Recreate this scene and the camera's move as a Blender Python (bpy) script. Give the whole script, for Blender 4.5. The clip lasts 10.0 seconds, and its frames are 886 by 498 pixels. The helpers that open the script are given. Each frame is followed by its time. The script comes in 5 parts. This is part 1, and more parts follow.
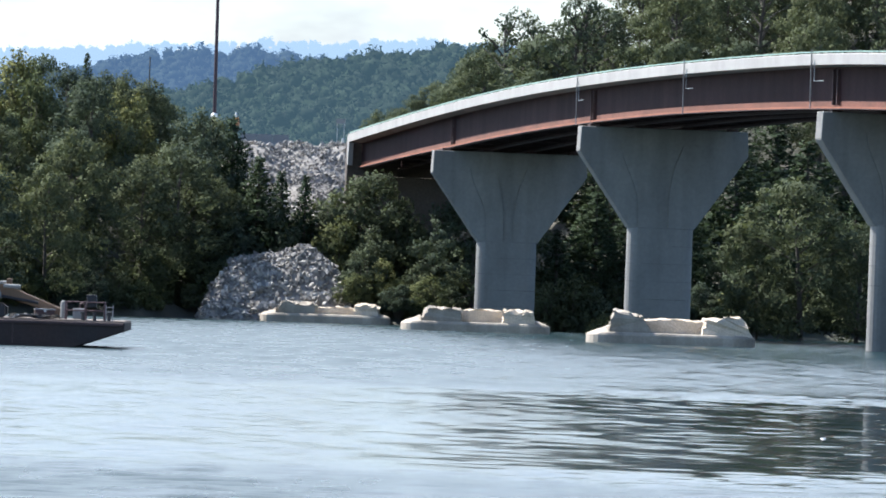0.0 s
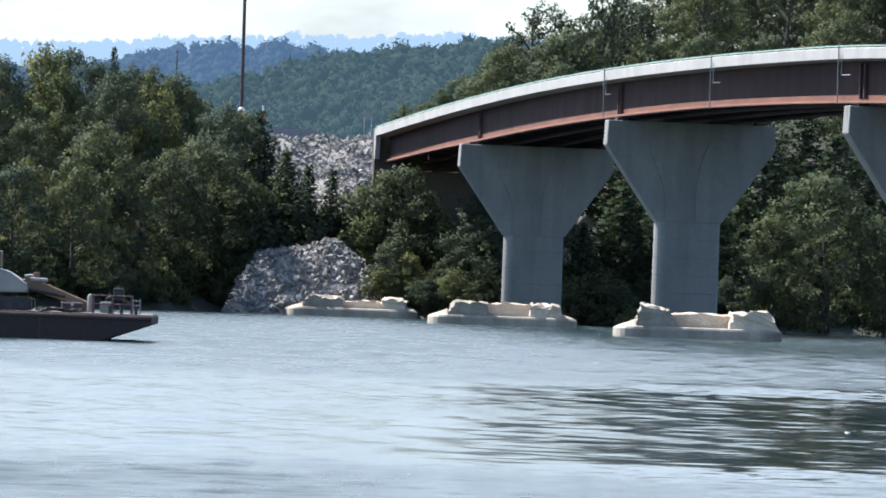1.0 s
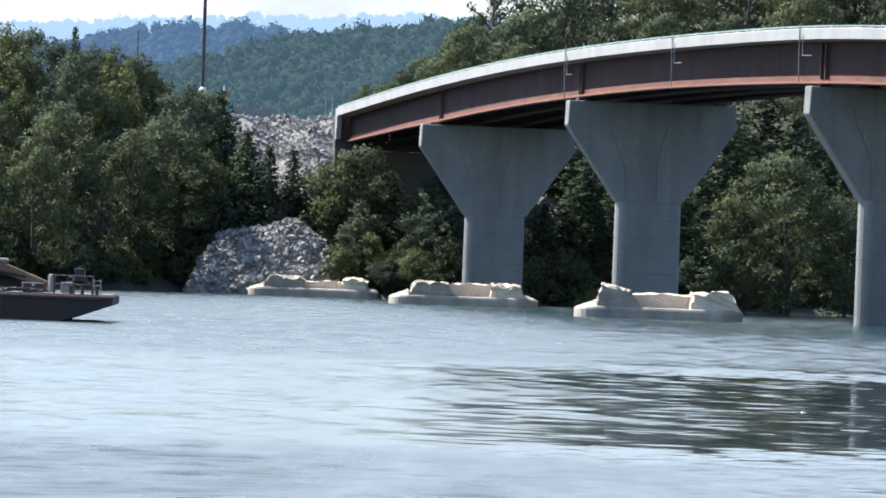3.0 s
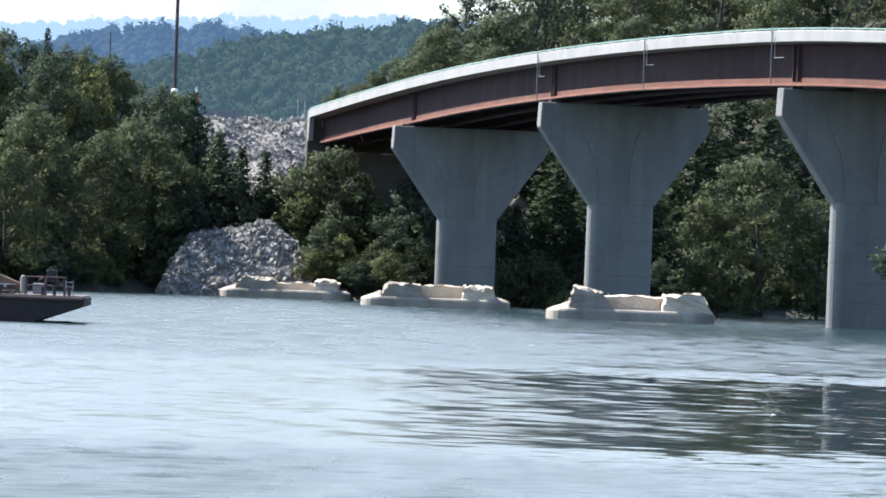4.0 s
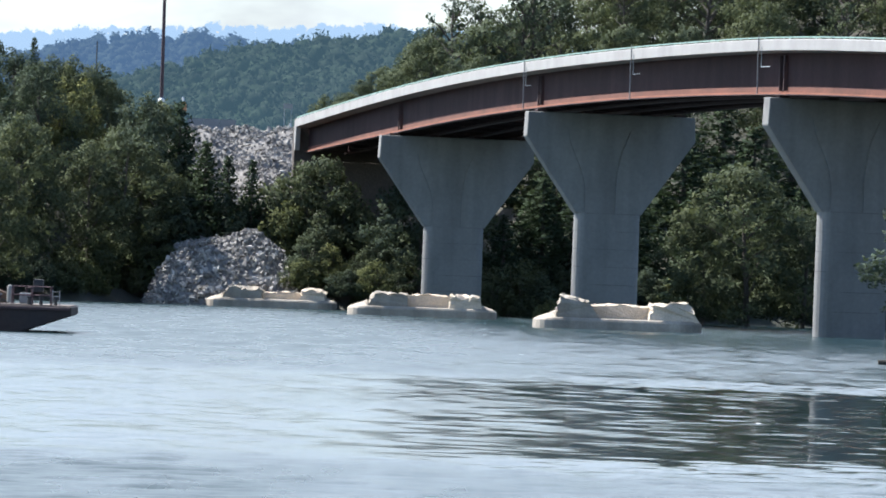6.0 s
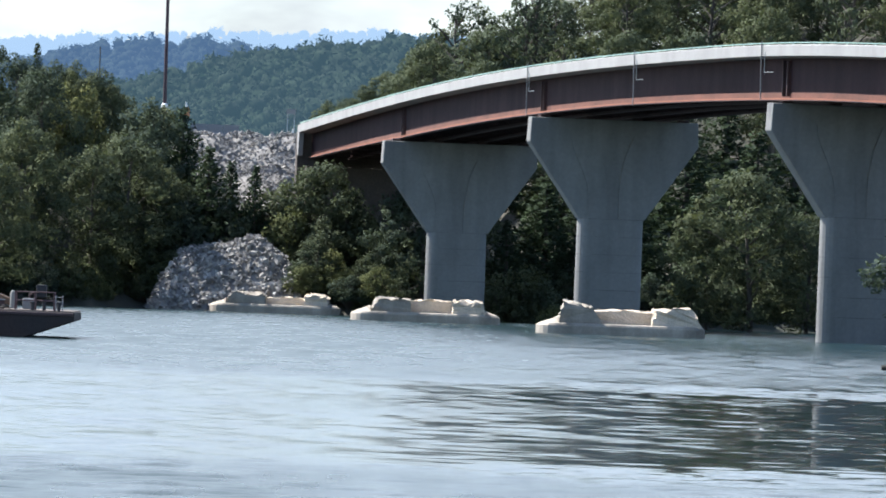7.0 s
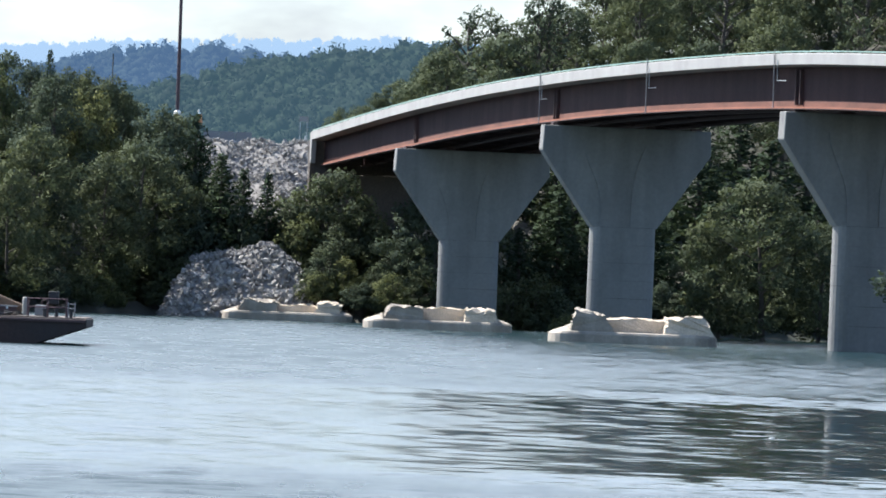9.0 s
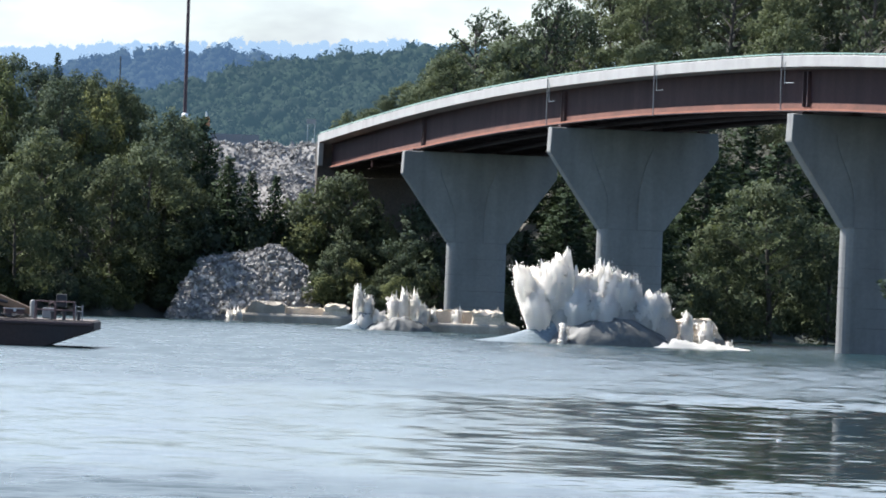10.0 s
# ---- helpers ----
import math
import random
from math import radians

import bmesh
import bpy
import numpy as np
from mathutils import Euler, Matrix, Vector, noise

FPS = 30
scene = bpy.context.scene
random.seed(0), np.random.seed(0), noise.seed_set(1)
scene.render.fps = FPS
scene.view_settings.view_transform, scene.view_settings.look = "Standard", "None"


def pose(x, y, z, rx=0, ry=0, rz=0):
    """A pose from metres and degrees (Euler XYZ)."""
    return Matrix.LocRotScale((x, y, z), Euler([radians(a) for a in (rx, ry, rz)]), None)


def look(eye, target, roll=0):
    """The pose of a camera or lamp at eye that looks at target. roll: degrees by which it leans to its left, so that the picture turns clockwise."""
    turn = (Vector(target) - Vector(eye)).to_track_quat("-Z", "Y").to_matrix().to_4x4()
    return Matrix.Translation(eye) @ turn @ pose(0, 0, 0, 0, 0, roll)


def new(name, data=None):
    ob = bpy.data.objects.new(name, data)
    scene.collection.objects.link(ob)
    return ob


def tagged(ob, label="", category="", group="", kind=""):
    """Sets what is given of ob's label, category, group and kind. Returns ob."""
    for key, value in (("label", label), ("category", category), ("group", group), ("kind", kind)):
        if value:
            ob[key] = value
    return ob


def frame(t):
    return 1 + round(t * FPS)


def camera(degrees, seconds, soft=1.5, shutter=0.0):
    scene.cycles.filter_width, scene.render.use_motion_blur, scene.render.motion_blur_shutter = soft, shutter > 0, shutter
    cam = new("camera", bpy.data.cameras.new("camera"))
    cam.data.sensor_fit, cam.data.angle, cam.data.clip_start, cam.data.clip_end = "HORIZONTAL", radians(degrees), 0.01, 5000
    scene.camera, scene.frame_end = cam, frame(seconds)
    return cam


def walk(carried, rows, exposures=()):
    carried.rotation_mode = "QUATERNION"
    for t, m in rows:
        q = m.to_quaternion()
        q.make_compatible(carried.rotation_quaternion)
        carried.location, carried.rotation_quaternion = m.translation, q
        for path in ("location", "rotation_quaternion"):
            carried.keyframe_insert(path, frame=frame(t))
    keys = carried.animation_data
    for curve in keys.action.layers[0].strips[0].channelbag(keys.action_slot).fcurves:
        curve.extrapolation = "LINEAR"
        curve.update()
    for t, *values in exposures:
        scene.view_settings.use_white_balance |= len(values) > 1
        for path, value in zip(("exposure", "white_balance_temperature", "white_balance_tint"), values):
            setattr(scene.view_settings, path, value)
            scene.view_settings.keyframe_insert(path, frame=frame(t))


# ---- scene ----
EYE = (0.0, 0.0, 2.67)
cam = camera(7.84, 10.0, soft=1.8)


def aim(t, yaw, pitch, roll):
    """A row of the hand-held telephoto shot: degrees to the right, degrees up, lean."""
    a, b = radians(yaw), radians(pitch)
    d = Vector((math.sin(a) * math.cos(b), math.cos(a) * math.cos(b), math.sin(b)))
    return t, look(EYE, Vector(EYE) + d * 100, roll)


walk(cam, [
    aim(0, 0.0000, 0.3928, 2.00),
    aim(0.5, -0.1186, 0.3622, 2.00),
    aim(1, -0.2372, 0.3297, 2.03),
    aim(1.5, -0.2470, 0.2605, 2.03),
    aim(2, -0.1505, 0.1979, 2.00),
    aim(2.5, -0.0400, 0.1658, 2.03),
    aim(2.7, 0.0185, 0.1653, 2.04),
    aim(3.8, 0.3290, 0.1727, 2.13),
    aim(4, 0.3599, 0.1912, 2.14),
    aim(4.5, 0.4185, 0.2296, 2.15),
    aim(5, 0.4690, 0.2404, 2.13),
    aim(5.5, 0.5022, 0.2403, 2.10),
    aim(5.7, 0.4907, 0.2500, 2.10),
    aim(6.8, 0.4538, 0.3304, 2.10),
    aim(7, 0.4455, 0.3249, 2.10),
    aim(7.5, 0.4693, 0.3243, 2.10),
    aim(8, 0.4535, 0.3154, 2.11),
    aim(8.5, 0.3979, 0.3429, 2.24),
    aim(9, 0.3336, 0.3895, 2.25),
    aim(9.5, 0.2892, 0.4104, 2.22),
    aim(10, 0.2661, 0.4081, 2.20),
], exposures=[(0, 1.87, 6150, 12), (1, 1.83, 6150, 12), (2, 1.85, 6150, 12), (4, 1.94, 6150, 12), (5.5, 1.82, 6150, 12), (7, 1.78, 6150, 12), (10, 1.76, 6150, 12)])

# ---- light: clear late-summer day, sun high behind the bridge ----
SUN_EL, SUN_AZ = radians(50), radians(-58)   # azimuth from +y towards +x
world = bpy.data.worlds.new("world")
scene.world = world
world.use_nodes = True
wn = world.node_tree.nodes
sky = wn.new("ShaderNodeTexSky")
sky.sky_type = "NISHITA"
sky.sun_disc = False
sky.sun_elevation = SUN_EL
sky.sun_rotation = SUN_AZ
sky.air_density, sky.dust_density, sky.ozone_density = 1.0, 0.35, 2.0
wn["Background"].inputs["Strength"].default_value = 0.078
world.node_tree.links.new(sky.outputs[0], wn["Background"].inputs[0])
sun = new("sun", bpy.data.lights.new("sun", "SUN"))
sun.data.energy, sun.data.angle, sun.data.color = 4.0, radians(0.5), (1.0, 0.95, 0.87)
sun_way = Vector((math.sin(SUN_AZ) * math.cos(SUN_EL), math.cos(SUN_AZ) * math.cos(SUN_EL), math.sin(SUN_EL)))
sun.matrix_world = look(sun_way * 300, (0, 0, 0))
tagged(sun, kind="structure")


# ---- materials ----
def material(name, colour, rough=0.8, metal=0.0, scale=1.0, vary=0.25, bump=0.2, second=None, spots=0.0, random_object=0.0, random_island=0.0, streak=0.0):
    """A painted, stony or earthy surface: two scales of noise in the colour, fine relief."""
    m = bpy.data.materials.new(name)
    m.use_nodes = True
    n, l = m.node_tree.nodes, m.node_tree.links
    b = n["Principled BSDF"]
    b.inputs["Roughness"].default_value, b.inputs["Metallic"].default_value = rough, metal
    tc = n.new("ShaderNodeTexCoord")
    big = n.new("ShaderNodeTexNoise")
    big.inputs["Scale"].default_value, big.inputs["Detail"].default_value = 0.35 * scale, 6
    fine = n.new("ShaderNodeTexNoise")
    fine.inputs["Scale"].default_value, fine.inputs["Detail"].default_value = 5.0 * scale, 8
    for k in (big, fine):
        l.new(tc.outputs["Object"], k.inputs["Vector"])
    ramp = n.new("ShaderNodeValToRGB")
    c = Vector(colour)
    s = Vector(second) if second else c * (1 - vary)
    ramp.color_ramp.elements[0].position, ramp.color_ramp.elements[0].color = 0.32, (*s, 1)
    ramp.color_ramp.elements[1].position, ramp.color_ramp.elements[1].color = 0.68, (*(c * (1 + 0.3 * vary)), 1)
    l.new(big.outputs[0], ramp.inputs[0])
    hsv = n.new("ShaderNodeHueSaturation")
    l.new(ramp.outputs[0], hsv.inputs["Color"])
    mr = n.new("ShaderNodeMapRange")
    mr.inputs["From Min"].default_value, mr.inputs["From Max"].default_value = 0.25, 0.75
    mr.inputs["To Min"].default_value, mr.inputs["To Max"].default_value = 1 - 0.6 * vary, 1 + 0.6 * vary
    l.new(fine.outputs[0], mr.inputs["Value"])
    last = mr.outputs[0]
    if streak:      # rain marks that run down the face
        mp, drip, rng, mul = n.new("ShaderNodeMapping"), n.new("ShaderNodeTexNoise"), n.new("ShaderNodeMapRange"), n.new("ShaderNodeMath")
        mp.inputs["Scale"].default_value = (0.75, 0.75, 0.10)
        drip.inputs["Scale"].default_value, drip.inputs["Detail"].default_value = 1.0, 5
        rng.inputs["From Min"].default_value, rng.inputs["From Max"].default_value = 0.3, 0.6
        rng.inputs["To Min"].default_value = 1 - streak
        mul.operation = "MULTIPLY"
        l.new(tc.outputs["Object"], mp.inputs[0])
        l.new(mp.outputs[0], drip.inputs["Vector"])
        l.new(drip.outputs[0], rng.inputs["Value"])
        l.new(rng.outputs[0], mul.inputs[0])
        l.new(last, mul.inputs[1])
        last = mul.outputs[0]
    for amount, node, socket in ((random_object, "ShaderNodeObjectInfo", "Random"), (random_island, "ShaderNodeNewGeometry", "Random Per Island")):
        if amount:
            src, rng, mul = n.new(node), n.new("ShaderNodeMapRange"), n.new("ShaderNodeMath")
            rng.inputs["To Min"].default_value, rng.inputs["To Max"].default_value = 1 - amount, 1 + amount
            mul.operation = "MULTIPLY"
            l.new(src.outputs[socket], rng.inputs["Value"])
            l.new(rng.outputs[0], mul.inputs[0])
            l.new(last, mul.inputs[1])
            last = mul.outputs[0]
    l.new(last, hsv.inputs["Value"])
    l.new(hsv.outputs[0], b.inputs["Base Color"])
    if bump:
        bp = n.new("ShaderNodeBump")
        bp.inputs["Strength"].default_value, bp.inputs["Distance"].default_value = bump, 0.08
        l.new(fine.outputs[0], bp.inputs["Height"])
        l.new(bp.outputs[0], b.inputs["Normal"])
    return m


def leaf_material(name, colour, second):
    """Foliage: each leaf spray its own green, light passing through."""
    m = bpy.data.materials.new(name)
    m.use_nodes = True
    n, l = m.node_tree.nodes, m.node_tree.links
    b, out = n["Principled BSDF"], n["Material Output"]
    b.inputs["Roughness"].default_value = 0.9
    b.inputs["Specular IOR Level"].default_value = 0.05
    info, geo, tc = n.new("ShaderNodeObjectInfo"), n.new("ShaderNodeNewGeometry"), n.new("ShaderNodeTexCoord")
    noise_node = n.new("ShaderNodeTexNoise")
    noise_node.inputs["Scale"].default_value = 0.45
    l.new(tc.outputs["Object"], noise_node.inputs["Vector"])
    add = n.new("ShaderNodeMath")
    add.operation = "ADD"
    half = n.new("ShaderNodeMath")
    half.operation, half.inputs[1].default_value = "MULTIPLY", 0.58
    l.new(info.outputs["Random"], half.inputs[0])
    l.new(half.outputs[0], add.inputs[0])
    l.new(noise_node.outputs[0], add.inputs[1])
    ramp = n.new("ShaderNodeValToRGB")
    ramp.color_ramp.elements[0].position, ramp.color_ramp.elements[0].color = 0.42, (*colour, 1)
    ramp.color_ramp.elements[1].position, ramp.color_ramp.elements[1].color = 1.0, (*second, 1)
    l.new(add.outputs[0], ramp.inputs[0])
    hsv, rng = n.new("ShaderNodeHueSaturation"), n.new("ShaderNodeMapRange")
    rng.inputs["To Min"].default_value, rng.inputs["To Max"].default_value = 0.75, 1.25
    l.new(geo.outputs["Random Per Island"], rng.inputs["Value"])
    l.new(rng.outputs[0], hsv.inputs["Value"])
    l.new(ramp.outputs[0], hsv.inputs["Color"])
    l.new(hsv.outputs[0], b.inputs["Base Color"])
    tr, mix = n.new("ShaderNodeBsdfTranslucent"), n.new("ShaderNodeMixShader")
    mix.inputs[0].default_value = 0.20
    gain = n.new("ShaderNodeMix")
    gain.data_type, gain.blend_type = "RGBA", "MULTIPLY"
    gain.inputs[0].default_value = 1.0
    gain.inputs[7].default_value = (1.3, 1.35, 1.0, 1)      # leaves pass more light than they throw back
    l.new(hsv.outputs[0], gain.inputs[6])
    l.new(gain.outputs[2], tr.inputs["Color"])
    l.new(b.outputs[0], mix.inputs[1])
    l.new(tr.outputs[0], mix.inputs[2])
    l.new(mix.outputs[0], out.inputs["Surface"])
    return m


def ridge_material(name, colour, haze_glow, amount, scale):
    """Far wooded ridges: foliage mottling, with blue haze mixed into the colour as a glow."""
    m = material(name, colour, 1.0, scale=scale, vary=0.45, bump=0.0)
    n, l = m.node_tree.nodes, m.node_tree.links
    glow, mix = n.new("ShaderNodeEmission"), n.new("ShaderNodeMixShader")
    glow.inputs["Color"].default_value = (*haze_glow, 1)
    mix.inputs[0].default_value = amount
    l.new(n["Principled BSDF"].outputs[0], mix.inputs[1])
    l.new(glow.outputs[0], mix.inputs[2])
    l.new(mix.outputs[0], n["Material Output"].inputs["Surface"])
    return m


def water_material():
    """Lake surface: wind-ruffled far out and close by, calmer slicks between."""
    m = bpy.data.materials.new("lake_water")
    m.use_nodes = True
    n, l = m.node_tree.nodes, m.node_tree.links
    b = n["Principled BSDF"]
    b.inputs["Base Color"].default_value = (0.012, 0.03, 0.035, 1)
    b.inputs["IOR"].default_value = 1.33
    tc = n.new("ShaderNodeTexCoord")
    sep = n.new("ShaderNodeSeparateXYZ")
    l.new(tc.outputs["Object"], sep.inputs[0])

    def noise_at(sx, sy, detail=4.0):
        mp, t = n.new("ShaderNodeMapping"), n.new("ShaderNodeTexNoise")
        mp.inputs["Scale"].default_value = (sx, sy, 1)
        t.inputs["Scale"].default_value, t.inputs["Detail"].default_value = 1.0, detail
        l.new(tc.outputs["Object"], mp.inputs[0])
        l.new(mp.outputs[0], t.inputs["Vector"])
        return t.outputs[0]

    def maths(op, a, c):
        k = n.new("ShaderNodeMath")
        k.operation = op
        for i, v in enumerate((a, c)):
            if isinstance(v, (int, float)):
                k.inputs[i].default_value = v
            else:
                l.new(v, k.inputs[i])
        return k.outputs[0]

    def ramp(v, stops):
        k = n.new("ShaderNodeValToRGB")
        e = k.color_ramp.elements
        while len(e) < len(stops):
            e.new(0.5)
        for i, (p, g) in enumerate(stops):
            e[i].position, e[i].color = p, (g, g, g, 1)
        l.new(v, k.inputs[0])
        return k.outputs[0]

    # where the breeze ruffles the lake, along the reach (metres / 600), edges frayed
    reach = maths("ADD", sep.outputs["Y"], maths("MULTIPLY", maths("SUBTRACT", noise_at(0.03, 0.02), 0.5), 26.0))
    wind = ramp(maths("DIVIDE", reach, 600.0), [(0.0, 0.9), (0.152, 0.9), (0.166, 0.0), (0.295, 0.0), (0.325, 0.7), (0.42, 1.0), (0.80, 0.9), (0.86, 0.2)])
    ripple = noise_at(1.2, 1.5, 3)
    chop = noise_at(2.6, 2.2, 3)
    far = ramp(maths("DIVIDE", sep.outputs["Y"], 600.0), [(0.46, 0.0), (0.54, 1.0)])
    height = maths("ADD", maths("MULTIPLY", ripple, maths("ADD", 0.005, maths("MULTIPLY", far, 0.02))), maths("MULTIPLY", maths("MULTIPLY", chop, wind), 0.03))
    bump = n.new("ShaderNodeBump")
    bump.inputs["Distance"].default_value = 1.0
    bump.inputs["Strength"].default_value = 1.0
    l.new(height, bump.inputs["Height"])
    l.new(bump.outputs[0], b.inputs["Normal"])
    # the side under the knoll is dulled by fine cat's-paws
    side = maths("ADD", maths("SUBTRACT", sep.outputs["X"], maths("MULTIPLY", sep.outputs["Y"], 0.006)), maths("MULTIPLY", maths("SUBTRACT", noise_at(0.09, 0.03), 0.5), 14.0))
    paws = ramp(maths("ADD", maths("DIVIDE", side, 40.0), 0.5), [(0.40, 1.0), (0.66, 0.0)])
    dull = maths("ADD", maths("MULTIPLY", paws, 0.125), 0.012)
    streaks = maths("MULTIPLY", maths("SUBTRACT", noise_at(0.7, 0.10, 3), 0.5), 0.40)
    ruffled = maths("MULTIPLY", wind, maths("ADD", 0.17, streaks))
    l.new(maths("MAXIMUM", maths("ADD", ruffled, dull), 0.012), b.inputs["Roughness"])
    return m


CONCRETE = material("pier_concrete", (0.200, 0.200, 0.190), 0.85, scale=0.8, vary=0.16, bump=0.06, streak=0.24)
JOINT = material("stained_joint", (0.165, 0.165, 0.157), 0.9, scale=1.5, vary=0.4, bump=0.05)
PARAPET = material("parapet_concrete", (0.30, 0.296, 0.284), 0.8, scale=1.0, vary=0.08, bump=0.05, streak=0.15)
OLD_CONCRETE = material("old_concrete", (0.37, 0.325, 0.262), 0.9, scale=1.2, vary=0.24, bump=0.3, streak=0.35)
BROKEN = material("broken_concrete", (0.58, 0.49, 0.38), 0.95, scale=2.0, vary=0.3, bump=0.5)
RUST = material("weathering_steel", (0.046, 0.025, 0.026), 0.75, scale=0.8, vary=0.25, bump=0.05, streak=0.35)
RUST.node_tree.nodes["Principled BSDF"].inputs["Specular IOR Level"].default_value = 0.12
RUST_SUNLIT = material("sunlit_rust_flange", (0.24, 0.085, 0.045), 0.8, scale=1.0, vary=0.25, bump=0.1)
RUST_SUNLIT_BAND = material("sunlit_rust_band", (0.13, 0.05, 0.032), 0.85, scale=1.2, vary=0.35, bump=0.05)
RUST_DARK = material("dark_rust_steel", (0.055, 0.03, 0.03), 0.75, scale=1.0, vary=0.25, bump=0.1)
STEEL = material("galvanised_steel", (0.42, 0.44, 0.45), 0.45, 0.8, scale=3.0, vary=0.15, bump=0.05)
GREEN_STEEL = material("green_rail_paint", (0.25, 0.38, 0.33), 0.5, scale=3.0, vary=0.12, bump=0.05)
DARK_STEEL = material("dark_mast_steel", (0.075, 0.045, 0.05), 0.6, 0.3, scale=2.0, vary=0.25, bump=0.1)
HULL = material("barge_hull_paint", (0.015, 0.011, 0.011), 0.75, scale=1.2, vary=0.4, bump=0.25, second=(0.028, 0.013, 0.010))
DECK_STEEL = material("barge_deck", (0.13, 0.10, 0.08), 0.8, scale=1.5, vary=0.35, bump=0.2)
YELLOW = material("worn_yellow_paint", (0.14, 0.08, 0.042), 0.55, scale=1.5, vary=0.25, bump=0.1)
WHITE = material("white_paint", (0.72, 0.71, 0.67), 0.5, scale=2.0, vary=0.10, bump=0.05)
HOUSING = material("faded_white_housing", (0.25, 0.245, 0.225), 0.6, scale=1.5, vary=0.18, bump=0.08)
GREY_PAINT = material("grey_paint", (0.20, 0.20, 0.20), 0.6, scale=2.0, vary=0.2, bump=0.08)
BLACK = material("black_rubber", (0.02, 0.02, 0.022), 0.7, scale=2.0, vary=0.3, bump=0.1)
ORANGE = material("orange_paint", (0.60, 0.26, 0.12), 0.7, scale=4.0, vary=0.2, bump=0.05)
ROCK = material("limestone_rock", (0.38, 0.36, 0.325), 0.95, scale=1.5, vary=0.3, bump=0.5, random_object=0.25)
ROCK_STUFF = material("limestone_rubble", (0.21, 0.20, 0.184), 0.95, scale=1.5, vary=0.3, bump=0.5, random_island=0.28)
EARTH = material("bank_earth", (0.034, 0.030, 0.021), 0.95, scale=0.4, vary=0.4, bump=0.5, second=(0.020, 0.025, 0.014))
# stone darkened to carry the shade on the abutment under the deck
SHADED_STONE = material("shaded_old_stone", (0.085, 0.07, 0.058), 0.95, scale=1.0, vary=0.35, bump=0.6)
BARK = material("bark", (0.06, 0.052, 0.042), 0.95, scale=3.0, vary=0.3, bump=0.6)
LEAVES = leaf_material("oak_leaves", (0.040, 0.056, 0.044), (0.072, 0.084, 0.046))
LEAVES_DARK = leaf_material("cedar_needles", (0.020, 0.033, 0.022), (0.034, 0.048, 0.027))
LEAVES_LIGHT = leaf_material("willow_leaves", (0.060, 0.076, 0.040), (0.112, 0.118, 0.050))
WATER = water_material()
SPRAY_DARK = material("muddy_water", (0.15, 0.15, 0.135), 0.6, scale=0.8, vary=0.4, bump=0.3)
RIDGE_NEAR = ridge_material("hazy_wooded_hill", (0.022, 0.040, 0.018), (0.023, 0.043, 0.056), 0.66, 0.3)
RIDGE_MID = ridge_material("haze_blue_ridge", (0.03, 0.05, 0.03), (0.035, 0.064, 0.112), 0.74, 0.1)
RIDGE_FAR = ridge_material("haze_pale_ridge", (0.05, 0.08, 0.08), (0.150, 0.215, 0.290), 0.92, 0.02)


# ---- mesh helpers ----
def part(name, bm, mat, parent=None, label="", smooth=False):
    me = bpy.data.meshes.new(name)
    bm.to_mesh(me)
    bm.free()
    me.materials.append(mat)
    if smooth:
        me.shade_smooth()
    ob = new(name, me)
    if parent:
        ob.parent = parent
    return tagged(ob, label)


def shared(name, me, parent, m):
    ob = new(name, me)
    ob.parent = parent
    ob.matrix_basis = m
    return ob


def thing(name, m, label, category, group="", kind=""):
    ob = new(name)
    ob.matrix_basis = m
    return tagged(ob, label, category, group, kind)


def mesh_of(name, verts, faces, mat, smooth=False):
    me = bpy.data.meshes.new(name)
    me.from_pydata([tuple(v) for v in verts], [], [tuple(f) for f in faces])
    me.materials.append(mat)
    if smooth:
        me.shade_smooth()
    return me


def box(bm, x0, x1, y0, y1, z0, z1, bevel=0.0):
    vs = [bm.verts.new((x, y, z)) for z in (z0, z1) for y in (y0, y1) for x in (x0, x1)]
    fs = [bm.faces.new([vs[i] for i in f]) for f in ((0, 2, 3, 1), (4, 5, 7, 6), (0, 1, 5, 4), (2, 6, 7, 3), (0, 4, 6, 2), (1, 3, 7, 5))]
    if bevel:
        bmesh.ops.bevel(bm, geom=list({e for f in fs for e in f.edges}), offset=bevel, segments=2, affect="EDGES", profile=0.5)


def a_box(*size, bevel=0.0):
    bm = bmesh.new()
    box(bm, *size, bevel=bevel)
    return bm


def prism(outline, y0, y1, bm=None):
    """Extrude an outline in x, z along y."""
    bm = bm or bmesh.new()
    a = [bm.verts.new((x, y0, z)) for x, z in outline]
    b = [bm.verts.new((x, y1, z)) for x, z in outline]
    bm.faces.new(a)
    bm.faces.new(b[::-1])
    k = len(a)
    for i in range(k):
        bm.faces.new((a[i], b[i], b[(i + 1) % k], a[(i + 1) % k]))
    bmesh.ops.recalc_face_normals(bm, faces=bm.faces)
    return bm


def tower(plan, zs, scales=None, bm=None):
    """Stack a plan outline at heights zs, each with its own (sx, sy, dx)."""
    bm = bm or bmesh.new()
    rings = []
    for i, z in enumerate(zs):
        sx, sy, dx = scales[i] if scales else (1, 1, 0)
        rings.append([bm.verts.new((x * sx + dx, y * sy, z)) for x, y in plan])
    k = len(plan)
    for a, b in zip(rings, rings[1:]):
        for i in range(k):
            bm.faces.new((a[i], a[(i + 1) % k], b[(i + 1) % k], b[i]))
    bm.faces.new(rings[0][::-1])
    bm.faces.new(rings[-1])
    bmesh.ops.recalc_face_normals(bm, faces=bm.faces)
    return bm


